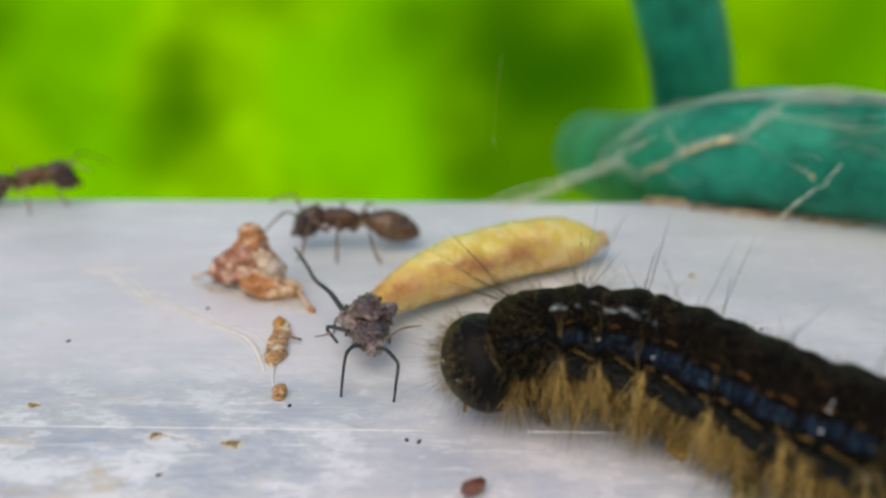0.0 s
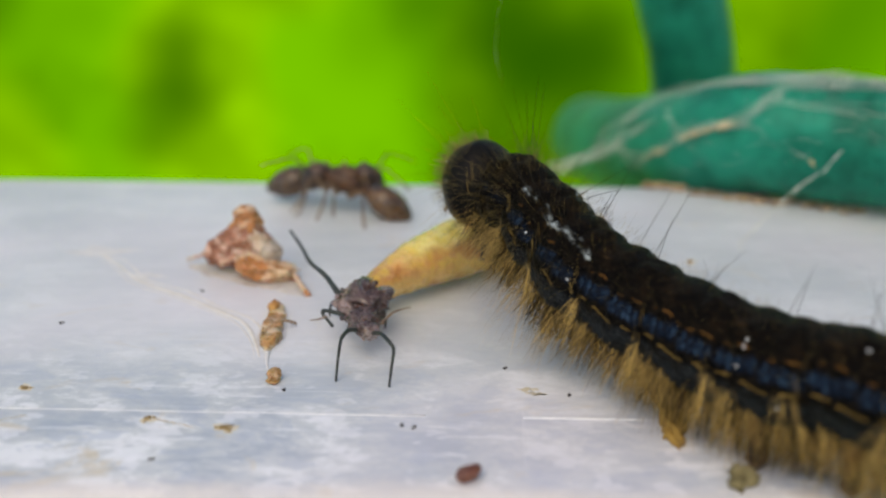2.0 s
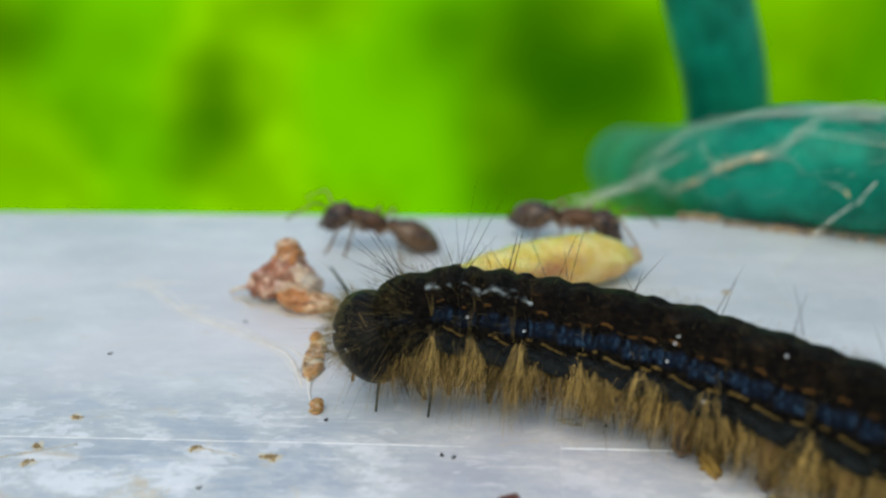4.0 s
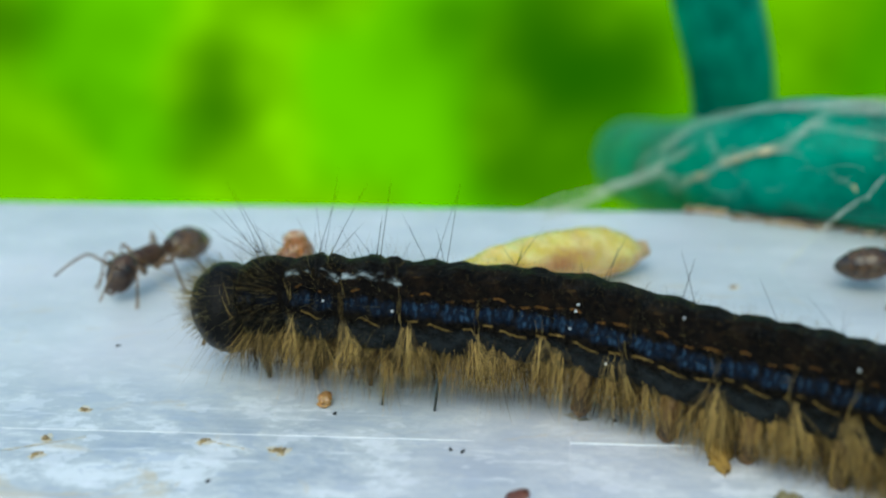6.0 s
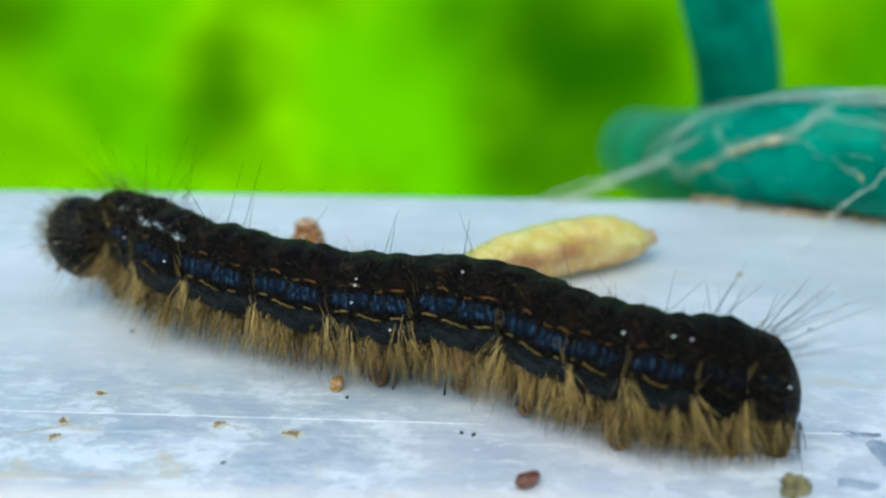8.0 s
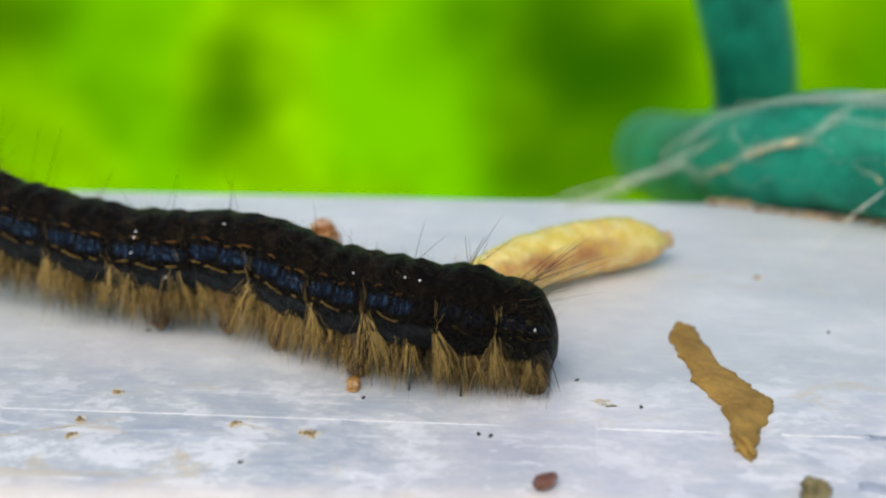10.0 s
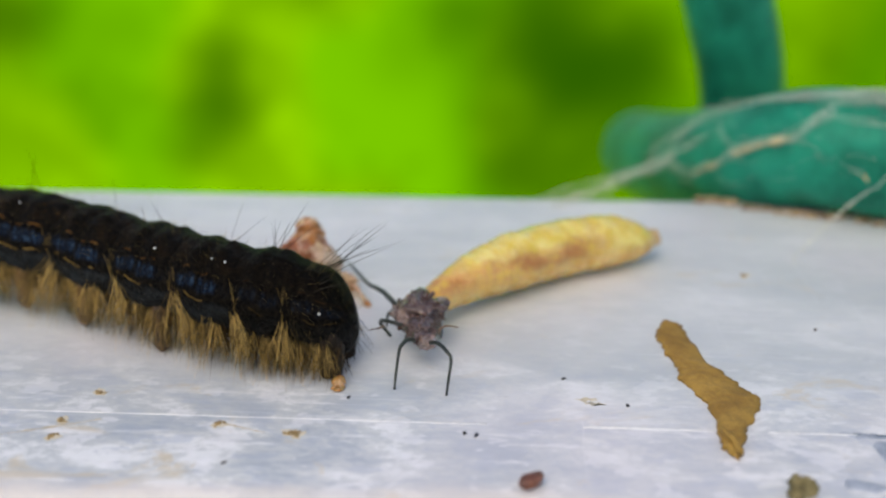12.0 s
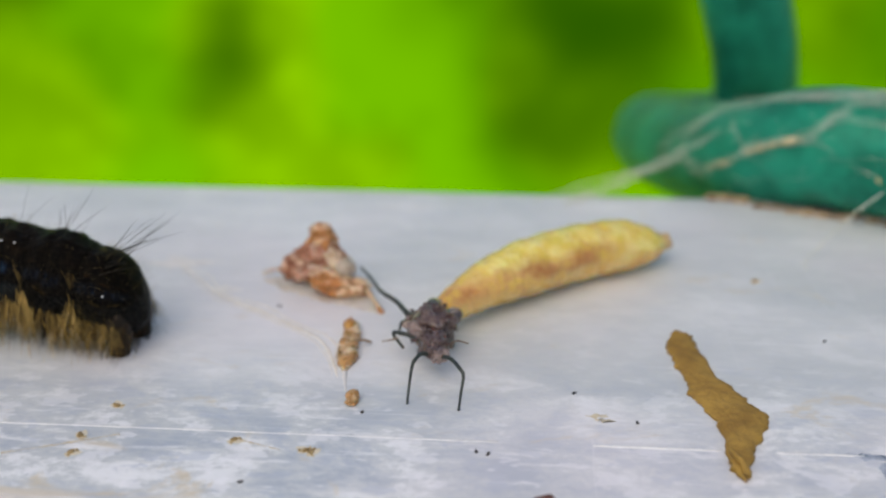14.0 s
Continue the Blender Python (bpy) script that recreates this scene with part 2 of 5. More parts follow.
def larva_material():
    m, tree, bsdf = nodes_of("amber_larva_skin")
    co = coords(tree)
    xyz = tree.nodes.new("ShaderNodeSeparateXYZ")
    tree.links.new(co, xyz.inputs[0])
    a = noise_of(tree, co, 420, 4, 0.6)
    b = noise_of(tree, co, 1500, 4, 0.6)
    # yellow fat body along the back, a russet gut showing through the flank, clear amber skin below it
    height = calc(tree, "MULTIPLY_ADD", calc(tree, "ADD", a, calc(tree, "MULTIPLY", b, 0.5)), 0.0011, xyz.outputs[2])
    gut = calc(tree, "MULTIPLY", calc(tree, "SUBTRACT", 1.0, step_of(tree, height, 0.00285, 0.00345)), step_of(tree, height, 0.0016, 0.0026))
    gut = calc(tree, "MULTIPLY", gut, calc(tree, "SUBTRACT", 1.0, step_of(tree, xyz.outputs[0], 0.0008, 0.0040)))
    base = mix(tree, step_of(tree, b, 0.36, 0.66), (0.84, 0.62, 0.10), (0.95, 0.80, 0.28))
    low = calc(tree, "SUBTRACT", 1.0, step_of(tree, height, 0.0018, 0.0026))
    base = mix(tree, low, base, mix(tree, step_of(tree, b, 0.4, 0.6), (0.78, 0.44, 0.10), (0.92, 0.66, 0.24)))
    base = mix(tree, calc(tree, "MULTIPLY", gut, calc(tree, "MULTIPLY_ADD", step_of(tree, b, 0.30, 0.58), 0.6, 0.38)), base, mix(tree, step_of(tree, a, 0.42, 0.58), (0.48, 0.18, 0.04), (0.72, 0.38, 0.11)))
    vein = calc(tree, "MULTIPLY", step_of(tree, noise_of(tree, co, 620, 4, 0.6, (0.6, 0.6, 1.3), 0.8), 0.58, 0.68), 0.26)
    base = mix(tree, vein, base, (0.52, 0.24, 0.05))
    tree.links.new(base, bsdf.inputs["Base Color"])
    grit = noise_of(tree, co, 5200, 3, 0.6)
    bsdf.inputs["Roughness"].default_value = 0.2
    bsdf.inputs["Subsurface Weight"].default_value = 0.8
    bsdf.inputs["Subsurface Radius"].default_value = (1.0, 0.6, 0.15)
    bsdf.inputs["Subsurface Scale"].default_value = 0.6 * MM
    bsdf.inputs["Coat Weight"].default_value = 0.6
    bsdf.inputs["Coat Roughness"].default_value = 0.12
    tree.links.new(bump_of(tree, calc(tree, "ADD", calc(tree, "ADD", a, b), calc(tree, "MULTIPLY", grit, 1.2)), 0.6, 0.2 * MM), bsdf.inputs["Normal"])
    return m


def husk_material(name, red, pale, share):
    """Wet insect remains: two colours in crumpled patches under a gloss."""
    m, tree, bsdf = nodes_of(name)
    co = coords(tree)
    a = noise_of(tree, co, 900, 5, 0.7, (1, 1, 1), 0.9)
    b = noise_of(tree, co, 3200, 4, 0.7)
    base = mix(tree, step_of(tree, b, 0.35, 0.65), tuple(0.55 * c for c in red), red)
    base = mix(tree, step_of(tree, a, 1.0 - share - 0.05, 1.0 - share + 0.06), base, pale)
    tree.links.new(base, bsdf.inputs["Base Color"])
    tree.links.new(calc(tree, "MULTIPLY_ADD", b, 0.4, 0.08), bsdf.inputs["Roughness"])
    bsdf.inputs["Subsurface Weight"].default_value = 0.4
    bsdf.inputs["Subsurface Radius"].default_value = (1.0, 0.5, 0.25)
    bsdf.inputs["Subsurface Scale"].default_value = 0.35 * MM
    bsdf.inputs["Coat Weight"].default_value = 0.8
    bsdf.inputs["Coat Roughness"].default_value = 0.12
    tree.links.new(bump_of(tree, calc(tree, "ADD", a, b), 0.8, 0.3 * MM), bsdf.inputs["Normal"])
    return m


def backdrop_material():
    """Leaves far out of focus: a glowing distance, its sunlight and soft dark gaps painted in."""
    m, tree, _ = nodes_of("glowing_foliage_distance")
    co = coords(tree)
    xyz = tree.nodes.new("ShaderNodeSeparateXYZ")
    tree.links.new(co, xyz.inputs[0])
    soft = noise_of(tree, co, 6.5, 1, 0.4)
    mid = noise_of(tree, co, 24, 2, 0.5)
    # shade between the leaves, painted into the glow by noise and the blobs
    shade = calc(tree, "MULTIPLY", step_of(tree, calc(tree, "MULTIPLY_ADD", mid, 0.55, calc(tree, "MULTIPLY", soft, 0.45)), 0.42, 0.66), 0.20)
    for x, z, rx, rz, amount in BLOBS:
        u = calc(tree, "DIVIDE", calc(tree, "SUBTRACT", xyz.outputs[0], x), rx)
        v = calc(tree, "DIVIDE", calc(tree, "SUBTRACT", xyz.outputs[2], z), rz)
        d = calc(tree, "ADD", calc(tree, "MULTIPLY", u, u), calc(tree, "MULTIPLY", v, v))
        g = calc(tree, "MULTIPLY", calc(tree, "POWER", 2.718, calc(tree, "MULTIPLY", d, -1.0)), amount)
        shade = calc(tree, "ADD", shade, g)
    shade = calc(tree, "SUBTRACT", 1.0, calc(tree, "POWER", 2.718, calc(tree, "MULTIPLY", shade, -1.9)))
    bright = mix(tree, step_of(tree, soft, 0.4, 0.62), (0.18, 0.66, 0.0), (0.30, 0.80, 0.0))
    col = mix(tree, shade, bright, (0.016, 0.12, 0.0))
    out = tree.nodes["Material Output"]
    # emission stands in for sunlight on the leaves
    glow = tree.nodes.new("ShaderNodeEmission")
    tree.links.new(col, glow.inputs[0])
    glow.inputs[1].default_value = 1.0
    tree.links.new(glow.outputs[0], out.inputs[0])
    return m


# ---- shaping ----
def link(name, verts, faces, material, parent=None, label="", smooth=True):
    """One mesh object from millimetre coordinates."""
    me = bpy.data.meshes.new(name)
    me.from_pydata([tuple(c * MM for c in v) for v in verts], [], faces)
    me.materials.append(material)
    if smooth:
        me.polygons.foreach_set("use_smooth", [True] * len(me.polygons))
    me.update()
    ob = new(name, me)
    ob.parent = parent
    return tagged(ob, label)


def part(name, bm, material, parent=None, label="", smooth=True):
    bm.normal_update()
    bmesh.ops.recalc_face_normals(bm, faces=bm.faces[:])
    vs = [tuple(v.co) for v in bm.verts]
    bm.verts.index_update()
    fs = [[v.index for v in f.verts] for f in bm.faces]
    bm.free()
    return link(name, vs, fs, material, parent, label, smooth)


def thing(name, label, category, m=None, group="", kind=""):
    ob = new(name)
    ob.empty_display_size = MM
    if m is not None:
        ob.matrix_basis = m
    return tagged(ob, label, category, group, kind)


def mm(x, y, z, rx=0, ry=0, rz=0):
    return pose(x * MM, y * MM, z * MM, rx, ry, rz)


def spline(points, n):
    """n + 1 points of a Catmull-Rom curve through the given ones."""
    p = [Vector(q) for q in points]
    p = [2 * p[0] - p[1], *p, 2 * p[-1] - p[-2]]
    out = []
    for k in range(n + 1):
        s = k / n * (len(p) - 3)
        i = min(int(s), len(p) - 4)
        w = s - i
        a, b, c, d = p[i:i + 4]
        out.append(0.5 * (2 * b + (c - a) * w + (2 * a - 5 * b + 4 * c - d) * w * w + (3 * b - a - 3 * c + d) * w ** 3))
    return out


def tube(points, radius, sides=8, wobble=0.0, seed=0, flat=1.0):
    """Vertices and faces of a closed tube; radius: a number or a function of 0..1."""
    rng = random.Random(seed)
    verts, faces, n = [], [], len(points)
    up = Vector((0.13, 0.21, 1)).normalized()
    for k, p in enumerate(points):
        t = (points[min(k + 1, n - 1)] - points[max(k - 1, 0)]).normalized()
        s = t.cross(up)
        s = s.normalized() if s.length > 1e-6 else Vector((1, 0, 0))
        v = s.cross(t)
        r = radius(k / (n - 1)) if callable(radius) else radius
        for j in range(sides):
            a = 2 * math.pi * j / sides
            q = r * (1 + wobble * (rng.random() - 0.5))
            verts.append(tuple(p + s * (math.cos(a) * q) + v * (math.sin(a) * q * flat)))
    for k in range(n - 1):
        for j in range(sides):
            a, b = k * sides + j, k * sides + (j + 1) % sides
            faces.append((a, b, b + sides, a + sides))
    faces.append(tuple(range(sides))[::-1])
    faces.append(tuple((n - 1) * sides + j for j in range(sides)))
    return verts, faces


def blob(size, centre=(0, 0, 0), rough=0.1, freq=1.5, seed=0, level=3, m=None):
    """A lumpy ellipsoid as a bmesh; size: its half axes."""
    bm = bmesh.new()
    bmesh.ops.create_icosphere(bm, subdivisions=level, radius=1)
    off = Vector((seed * 7.31, seed * 3.17, seed * 1.7))
    for v in bm.verts:
        k = 1 + rough * noise.fractal(v.co * freq + off, 0.7, 2.0, 4)
        v.co = Vector((v.co.x * size[0] * k, v.co.y * size[1] * k, v.co.z * size[2] * k))
        if m is not None:
            v.co = m @ v.co
        v.co += Vector(centre)
    return bm


def hairs(spec, sides=3):
    """Many tapered strands as one vertex and face list. spec: (root, way, length, radius, droop)."""
    verts, faces = [], []
    for root, way, length, r, droop in spec:
        root, way = Vector(root), Vector(way).normalized()
        s = way.cross(Vector((0.31, 0.2, 0.93))).normalized()
        v = s.cross(way)
        base = len(verts)
        for k, w in enumerate((0, 0.4, 0.75)):
            p = root + way * (length * w) + Vector((0, 0, -droop * length * w * w))
            q = r * (1 - 0.62 * w)
            for j in range(sides):
                a = 2 * math.pi * j / sides
                verts.append(tuple(p + s * (math.cos(a) * q) + v * (math.sin(a) * q)))
        verts.append(tuple(root + way * length + Vector((0, 0, -droop * length))))
        for k in range(2):
            for j in range(sides):
                a, b = base + k * sides + j, base + k * sides + (j + 1) % sides
                faces.append((a, b, b + sides, a + sides))
        for j in range(sides):
            faces.append((base + 2 * sides + j, base + 2 * sides + (j + 1) % sides, base + 3 * sides))
    return verts, faces


def plate(outline, thick, z=0.0, rough=0.12, seed=0, bend=0.0, step=0.25):
    """A thin chip with a ragged rim and an uneven face, from its outline in plan."""
    rng = random.Random(seed)
    rim = []
    for a, b in zip(outline, outline[1:] + outline[:1]):
        a, b = Vector((*a, 0)), Vector((*b, 0))
        n = max(1, int((b - a).length / step))
        for k in range(n):
            p = a.lerp(b, k / n)
            rim.append(p + Vector((rng.uniform(-1, 1), rng.uniform(-1, 1), 0)) * rough)
    mid = sum(rim, Vector()) / len(rim)
    bm = bmesh.new()
    rings = []
    for w, up in ((1.0, 0.0), (0.98, 0.7), (0.86, 1.0), (0.55, 1.0), (0.2, 1.0)):
        ring = []
        for p in rim:
            q = mid.lerp(p, w)
            lift = bend * ((q - mid).length / 3) ** 2 + (0.35 * thick * noise.noise(q * 1.3 + Vector((seed, 0, 0))) if up else 0)
            ring.append(bm.verts.new((q.x, q.y, z + thick * up + lift)))
        rings.append(ring)
    for lo, hi in zip(rings, rings[1:]):
        for k in range(len(rim)):
            bm.faces.new((lo[k - 1], lo[k], hi[k], hi[k - 1]))
    bm.faces.new(rings[-1])
    bm.faces.new(rings[0][::-1])
    return bm


# ---- the place: a grey rail seen from above its front edge, ground and glowing foliage far below ----
# painted dark gaps of the backdrop: x, z, two radii, strength
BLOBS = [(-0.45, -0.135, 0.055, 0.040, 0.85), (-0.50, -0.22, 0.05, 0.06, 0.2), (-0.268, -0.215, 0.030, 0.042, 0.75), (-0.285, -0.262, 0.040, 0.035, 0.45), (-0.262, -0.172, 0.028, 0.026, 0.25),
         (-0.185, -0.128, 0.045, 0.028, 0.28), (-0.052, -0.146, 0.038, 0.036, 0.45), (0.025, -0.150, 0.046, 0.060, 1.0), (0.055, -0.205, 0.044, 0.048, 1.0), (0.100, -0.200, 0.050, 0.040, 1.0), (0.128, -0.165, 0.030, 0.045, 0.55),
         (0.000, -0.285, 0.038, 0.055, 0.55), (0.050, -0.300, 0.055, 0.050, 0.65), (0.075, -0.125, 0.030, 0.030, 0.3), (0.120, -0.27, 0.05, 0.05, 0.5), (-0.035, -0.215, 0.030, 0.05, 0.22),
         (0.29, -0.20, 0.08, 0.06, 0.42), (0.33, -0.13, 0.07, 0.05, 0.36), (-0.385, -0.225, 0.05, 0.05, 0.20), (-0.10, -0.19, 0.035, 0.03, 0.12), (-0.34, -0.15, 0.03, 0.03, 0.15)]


def ground_and_distance():
    grass = surface("grass_green", (0.03, 0.09, 0.01), (0.09, 0.2, 0.02), 0.8, 25, 0.6)
    n = 12
    verts = [((i - n / 2) * 10000.0, (j - n / 2) * 10000.0, -1000.0) for j in range(n + 1) for i in range(n + 1)]
    faces = [(j * (n + 1) + i, j * (n + 1) + i + 1, (j + 1) * (n + 1) + i + 1, (j + 1) * (n + 1) + i) for j in range(n) for i in range(n)]
    tagged(link("ground", verts, faces, grass), "dull green grassy ground below the rail", "ground", kind="structure")
    verts, faces, cols = [], [], 40
    for i in range(cols + 1):
        a = radians(-75 + 150 * i / cols)
        for z in (-1000, -700, -400, -100, 150):
            verts.append((1000 * math.sin(a) * (0.9 + 0.1 * math.cos(3 * a)), 950 - 700 * (1 - math.cos(a)), z))
    for i in range(cols):
        for k in range(4):
            a = i * 5 + k
            faces.append((a, a + 5, a + 6, a + 1))
    return tagged(link("backdrop", verts, faces, backdrop_material()), "glowing yellow-green foliage sheet, sunlight and dark gaps painted in, out of focus", "foliage", kind="structure")


def rail():
    grey = rail_material()
    bm = bmesh.new()
    # profile across the rail, front to back, with rounded arrises
    prof = [(-9.6, -1000), (-9.6, -1.2), (-9.45, -0.55), (-9.0, -0.15), (-8.4, 0.0)] + [(y, 0.0) for y in (-6, -3.9, 0, 6, 12, 18, 20.8)] + [(21.9, -0.06), (22.7, -0.24), (23.3, -0.55), (23.65, -1.05), (23.75, -2.0), (23.75, -1000)]
    xs = [-300, -120] + [-60 + 5 * k for k in range(25)] + [120, 300]
    rows = []
    for x in xs:
        rows.append([bm.verts.new((x, y, z if z < -900 else z + (0.03 * noise.noise((x * 0.07, y * 0.1, 3)) if abs(x) < 100 else 0))) for y, z in prof])
    for a, b in zip(rows, rows[1:]):
        for k in range(len(prof) - 1):
            bm.faces.new((a[k], b[k], b[k + 1], a[k + 1]))
        bm.faces.new((a[-1], b[-1], b[0], a[0]))
    bm.faces.new(rows[0])
    bm.faces.new(rows[-1][::-1])
    ob = part("rail", bm, grey, None, "pale blue-grey weathered rail top with scratches and chalky stains")
    tagged(ob, category="rail", kind="structure")
    pale = surface("pale_seam", (0.66, 0.66, 0.68), (0.92, 0.91, 0.90), 0.4, 0.6, 0.3)
    rng = random.Random(4)
    # the thin raised seam that runs along the rail, broken in places
    for x0, x1 in ((-60, -3.0), (0.6, 5.4), (7.4, 10.6)):
        pts = [Vector((x0 + (x1 - x0) * k / 30, -3.62 + 0.012 * (x0 + (x1 - x0) * k / 30) * 0.1 + rng.uniform(-0.015, 0.015), 0.0)) for k in range(31)]
        v, f = tube(pts, 0.036 if x0 < -10 else 0.06, 6, 0.35, 3, 0.7)
        link("seam", v, f, pale, ob, "thin pale raised seam line")
    dark = surface("bare_metal_crack", (0.24, 0.28, 0.36), (0.50, 0.54, 0.62), 0.4, 0.5, 0.4)
    for k, (x, y, w, h) in enumerate(((10.9, -3.7, 0.8, 0.25), (11.6, -5.0, 0.7, 1.1), (9.8, -6.9, 0.75, 0.32), (11.9, -6.8, 0.6, 0.6))):
        line = [(x + w * math.cos(a) * (1 + 0.3 * math.sin(3 * a + k)), y + h * math.sin(a) * (1 + 0.3 * math.cos(2 * a + k))) for a in [2 * math.pi * i / 12 for i in range(12)]]
        part("worn_patch", plate(line, 0.025, 0.004, 0.09, 30 + k), dark, ob, "dark patch where the coating has flaked")
    return ob


def silk(name, points, r, material, parent=None, label="", seed=0):
    v, f = tube(spline(points, 6 * len(points)), lambda w: r * (0.35 + 0.8 * abs(math.sin(5 * w + seed)) * abs(math.sin(17 * w + 2 * seed))), 5, 0.8, seed)
    return link(name, v, f, material, parent, label)


HOSE = [(62.0, 8.0, 3.6),
        (34.0, 15.2, 3.6),
        (19.3, 20.1, 3.6),
        (14.9, 22.4, 3.3),
        (12.6, 25.7, 1.6),
        (10.5, 32.3, -0.7),
        (9.2, 40.9, -3.1),
        (8.9, 49.8, -5.2),
        (10.5, 55.7, -6.8),
        (14.5, 59.8, -7.9),
        (17.1, 56.3, -6.3),
        (17.7, 53.3, -3.3),
        (16.5, 49.9, 1.9),
        (14.9, 48.8, 7.1),
        (13.0, 50.2, 13.4),
        (9.7, 56.5, 23.7),
        (1.6, 73.6, 42.6)]


def hose():
    green = surface("green_plastic", (0.0, 0.115, 0.072), (0.0, 0.275, 0.175), 0.34, 3.0, 0.15, spec=0.12)
    root = thing("green_hose", "dark green plastic-coated hose looped over the rail, cobwebbed", "hose")
    line = spline(HOSE, 150)
    v, f = tube(line, 3.45, 40, 0.012, 2)
    link("hose_body", v, f, green, root)
    web = surface("dusty_silk", (0.56, 0.56, 0.44), (0.90, 0.88, 0.76), 0.7, 0.4, 0.3)
    tan_ = surface("silk_dirt", (0.46, 0.36, 0.17), (0.74, 0.62, 0.36), 0.8, 0.3, 0.6)
    rng = random.Random(11)

    def skin(s, a, lift=0.05):
        """A point on the hose: s along it (0 to 1), a in degrees round it from the camera's side upwards."""
        k = min(int(s * 150), 149)
        p, t = line[k].lerp(line[k + 1], s * 150 - k), (line[k + 1] - line[k]).normalized()
        near = Vector((0, -1, 0.35))
        near = (near - t * near.dot(t)).normalized()
        up = near.cross(t)
        up = up if up.z > 0 else -up
        return p + (near * math.cos(radians(a)) + up * math.sin(radians(a))) * (3.45 + lift)

    def drawn(points, n, r, spread, seed):
        """A bundle of strands stretched over the hose through the given points."""
        for j in range(n):
            lift = Vector((0, -0.94, 0.33)) * (0.05 + 0.02 * j)
            pts = [Vector(p) + lift + Vector((rng.gauss(0, spread), 0, rng.gauss(0, spread))) * (1 if j else 0) for p in points]
            silk("silk_strand", pts, r if j == 0 else r * rng.uniform(0.25, 0.7), web, root, "pale dusty cobweb strand", seed + 7 * j)

    drawn([(0.4, 20.9, 0.05), (2.6, 21.7, 0.6), (4.5, 22.6, 1.35), (6.5, 26.0, 0.7), (7.93, 28.6, 0.75), (8.7, 28.0, 2.5), (9.84, 27.5, 3.75), (11.0, 25.3, 4.9), (12.67, 22.6, 6.1), (14.51, 20.9, 6.7), (17.6, 19.6, 7.15), (22.0, 18.2, 7.1)], 30, 0.013, 0.27, 1)
    drawn([(6.9, 31.2, 0.0), (8.04, 29.8, 1.65), (8.73, 28.1, 2.6), (9.84, 27.5, 3.7)], 10, 0.012, 0.30, 3)
    drawn([(8.05, 28.1, 0.6), (8.87, 25.8, 0.45), (9.27, 24.6, 1.2), (10.11, 22.8, 2.25), (10.74, 21.8, 3.2), (11.76, 20.7, 3.95), (13.0, 19.6, 4.7), (13.62, 19.4, 5.1), (14.53, 19.5, 6.05), (15.68, 19.8, 6.75), (18.5, 18.6, 7.0)], 26, 0.011, 0.26, 5)
    drawn([(10.17, 25.0, 4.2), (10.23, 23.4, 3.7), (10.74, 21.8, 3.2)], 4, 0.014, 0.18, 8)
    drawn([(13.0, 19.6, 4.7), (14.2, 18.9, 4.4), (15.2, 18.3, 3.9), (16.5, 17.4, 3.35)], 6, 0.012, 0.28, 9)
    drawn([(14.53, 19.5, 6.05), (16.0, 18.5, 6.1), (18.5, 17.2, 5.9)], 6, 0.012, 0.3, 10)
    for k in range(34):
        s, a = rng.uniform(0.08, 0.26), rng.uniform(-35, 62)
        silk("silk_strand", [skin(s, a, 0.02), skin(s - rng.uniform(0.008, 0.02), a + rng.uniform(-22, 22), 0.03), skin(s - rng.uniform(0.02, 0.05), a + rng.uniform(-35, 35), 0.02)], rng.uniform(0.003, 0.008), web, root, "", k)
    for k, (p, q, h) in enumerate((((10.5, 22.2, 2.9), (11.5, 20.9, 3.75), 0.17), ((11.4, 21.0, 3.7), (13.1, 19.5, 4.75), 0.20), ((9.2, 24.7, 1.1), (10.1, 22.8, 2.2), 0.14), ((9.0, 25.6, 0.6), (9.3, 24.6, 1.1), 0.08), ((16.5, 17.4, 3.3), (16.75, 17.2, 3.0), 0.12))):
        p, q = Vector(p) + Vector((0, -0.15, 0.05)), Vector(q) + Vector((0, -0.15, 0.05))
        v, f = tube(spline([p, p.lerp(q, 0.5) + Vector((0, -0.05, 0.05)), q], 10), lambda w: h * 0.55 * (0.35 + math.sin(math.pi * w)) * (1 + 0.5 * math.sin(11 * w + k)), 8, 0.9, k)
        link("web_dirt", v, f, tan_, root, "tan crumbs caught in cobweb")
    # strands that tie the hose to the rail
    for k, (pts, r) in enumerate((([(16.9, 16.4, 3.0), (15.6, 16.0, 2.1), (14.2, 15.3, 1.0), (13.0, 14.5, 0.05)], 0.045), ([(17.0, 16.3, 2.9), (17.3, 16.4, 3.4), (17.8, 16.3, 4.2)], 0.03),
                                  ([(-0.6, 21.5, 0.05), (3.0, 22.2, 0.9), (6.8, 23.4, 2.2), (9.6, 25.2, 3.4), (11.5, 26.5, 4.2)], 0.016), ([(0.2, 21.9, 0.05), (3.6, 22.6, 0.7), (7.2, 23.9, 2.6), (10.4, 25.8, 3.2)], 0.02), ([(-1.6, 20.9, 0.05), (2.2, 22.0, 1.2), (6.0, 23.0, 1.6), (9.0, 24.6, 3.0)], 0.03), ([(1.0, 22.4, 0.05), (5.0, 24.0, 1.2), (9.5, 27.0, 2.4)], 0.03),
                                  ([(13.0, 14.5, 0.05), (12.4, 13.6, 0.05), (12.2, 12.5, 0.05)], 0.03))):
        silk("silk_strand", pts, r, web, root, "pale dusty cobweb strand", 50 + k)
    crust = surface("brown_crust", (0.20, 0.12, 0.06), (0.60, 0.42, 0.24), 0.8, 0.4, 0.6)
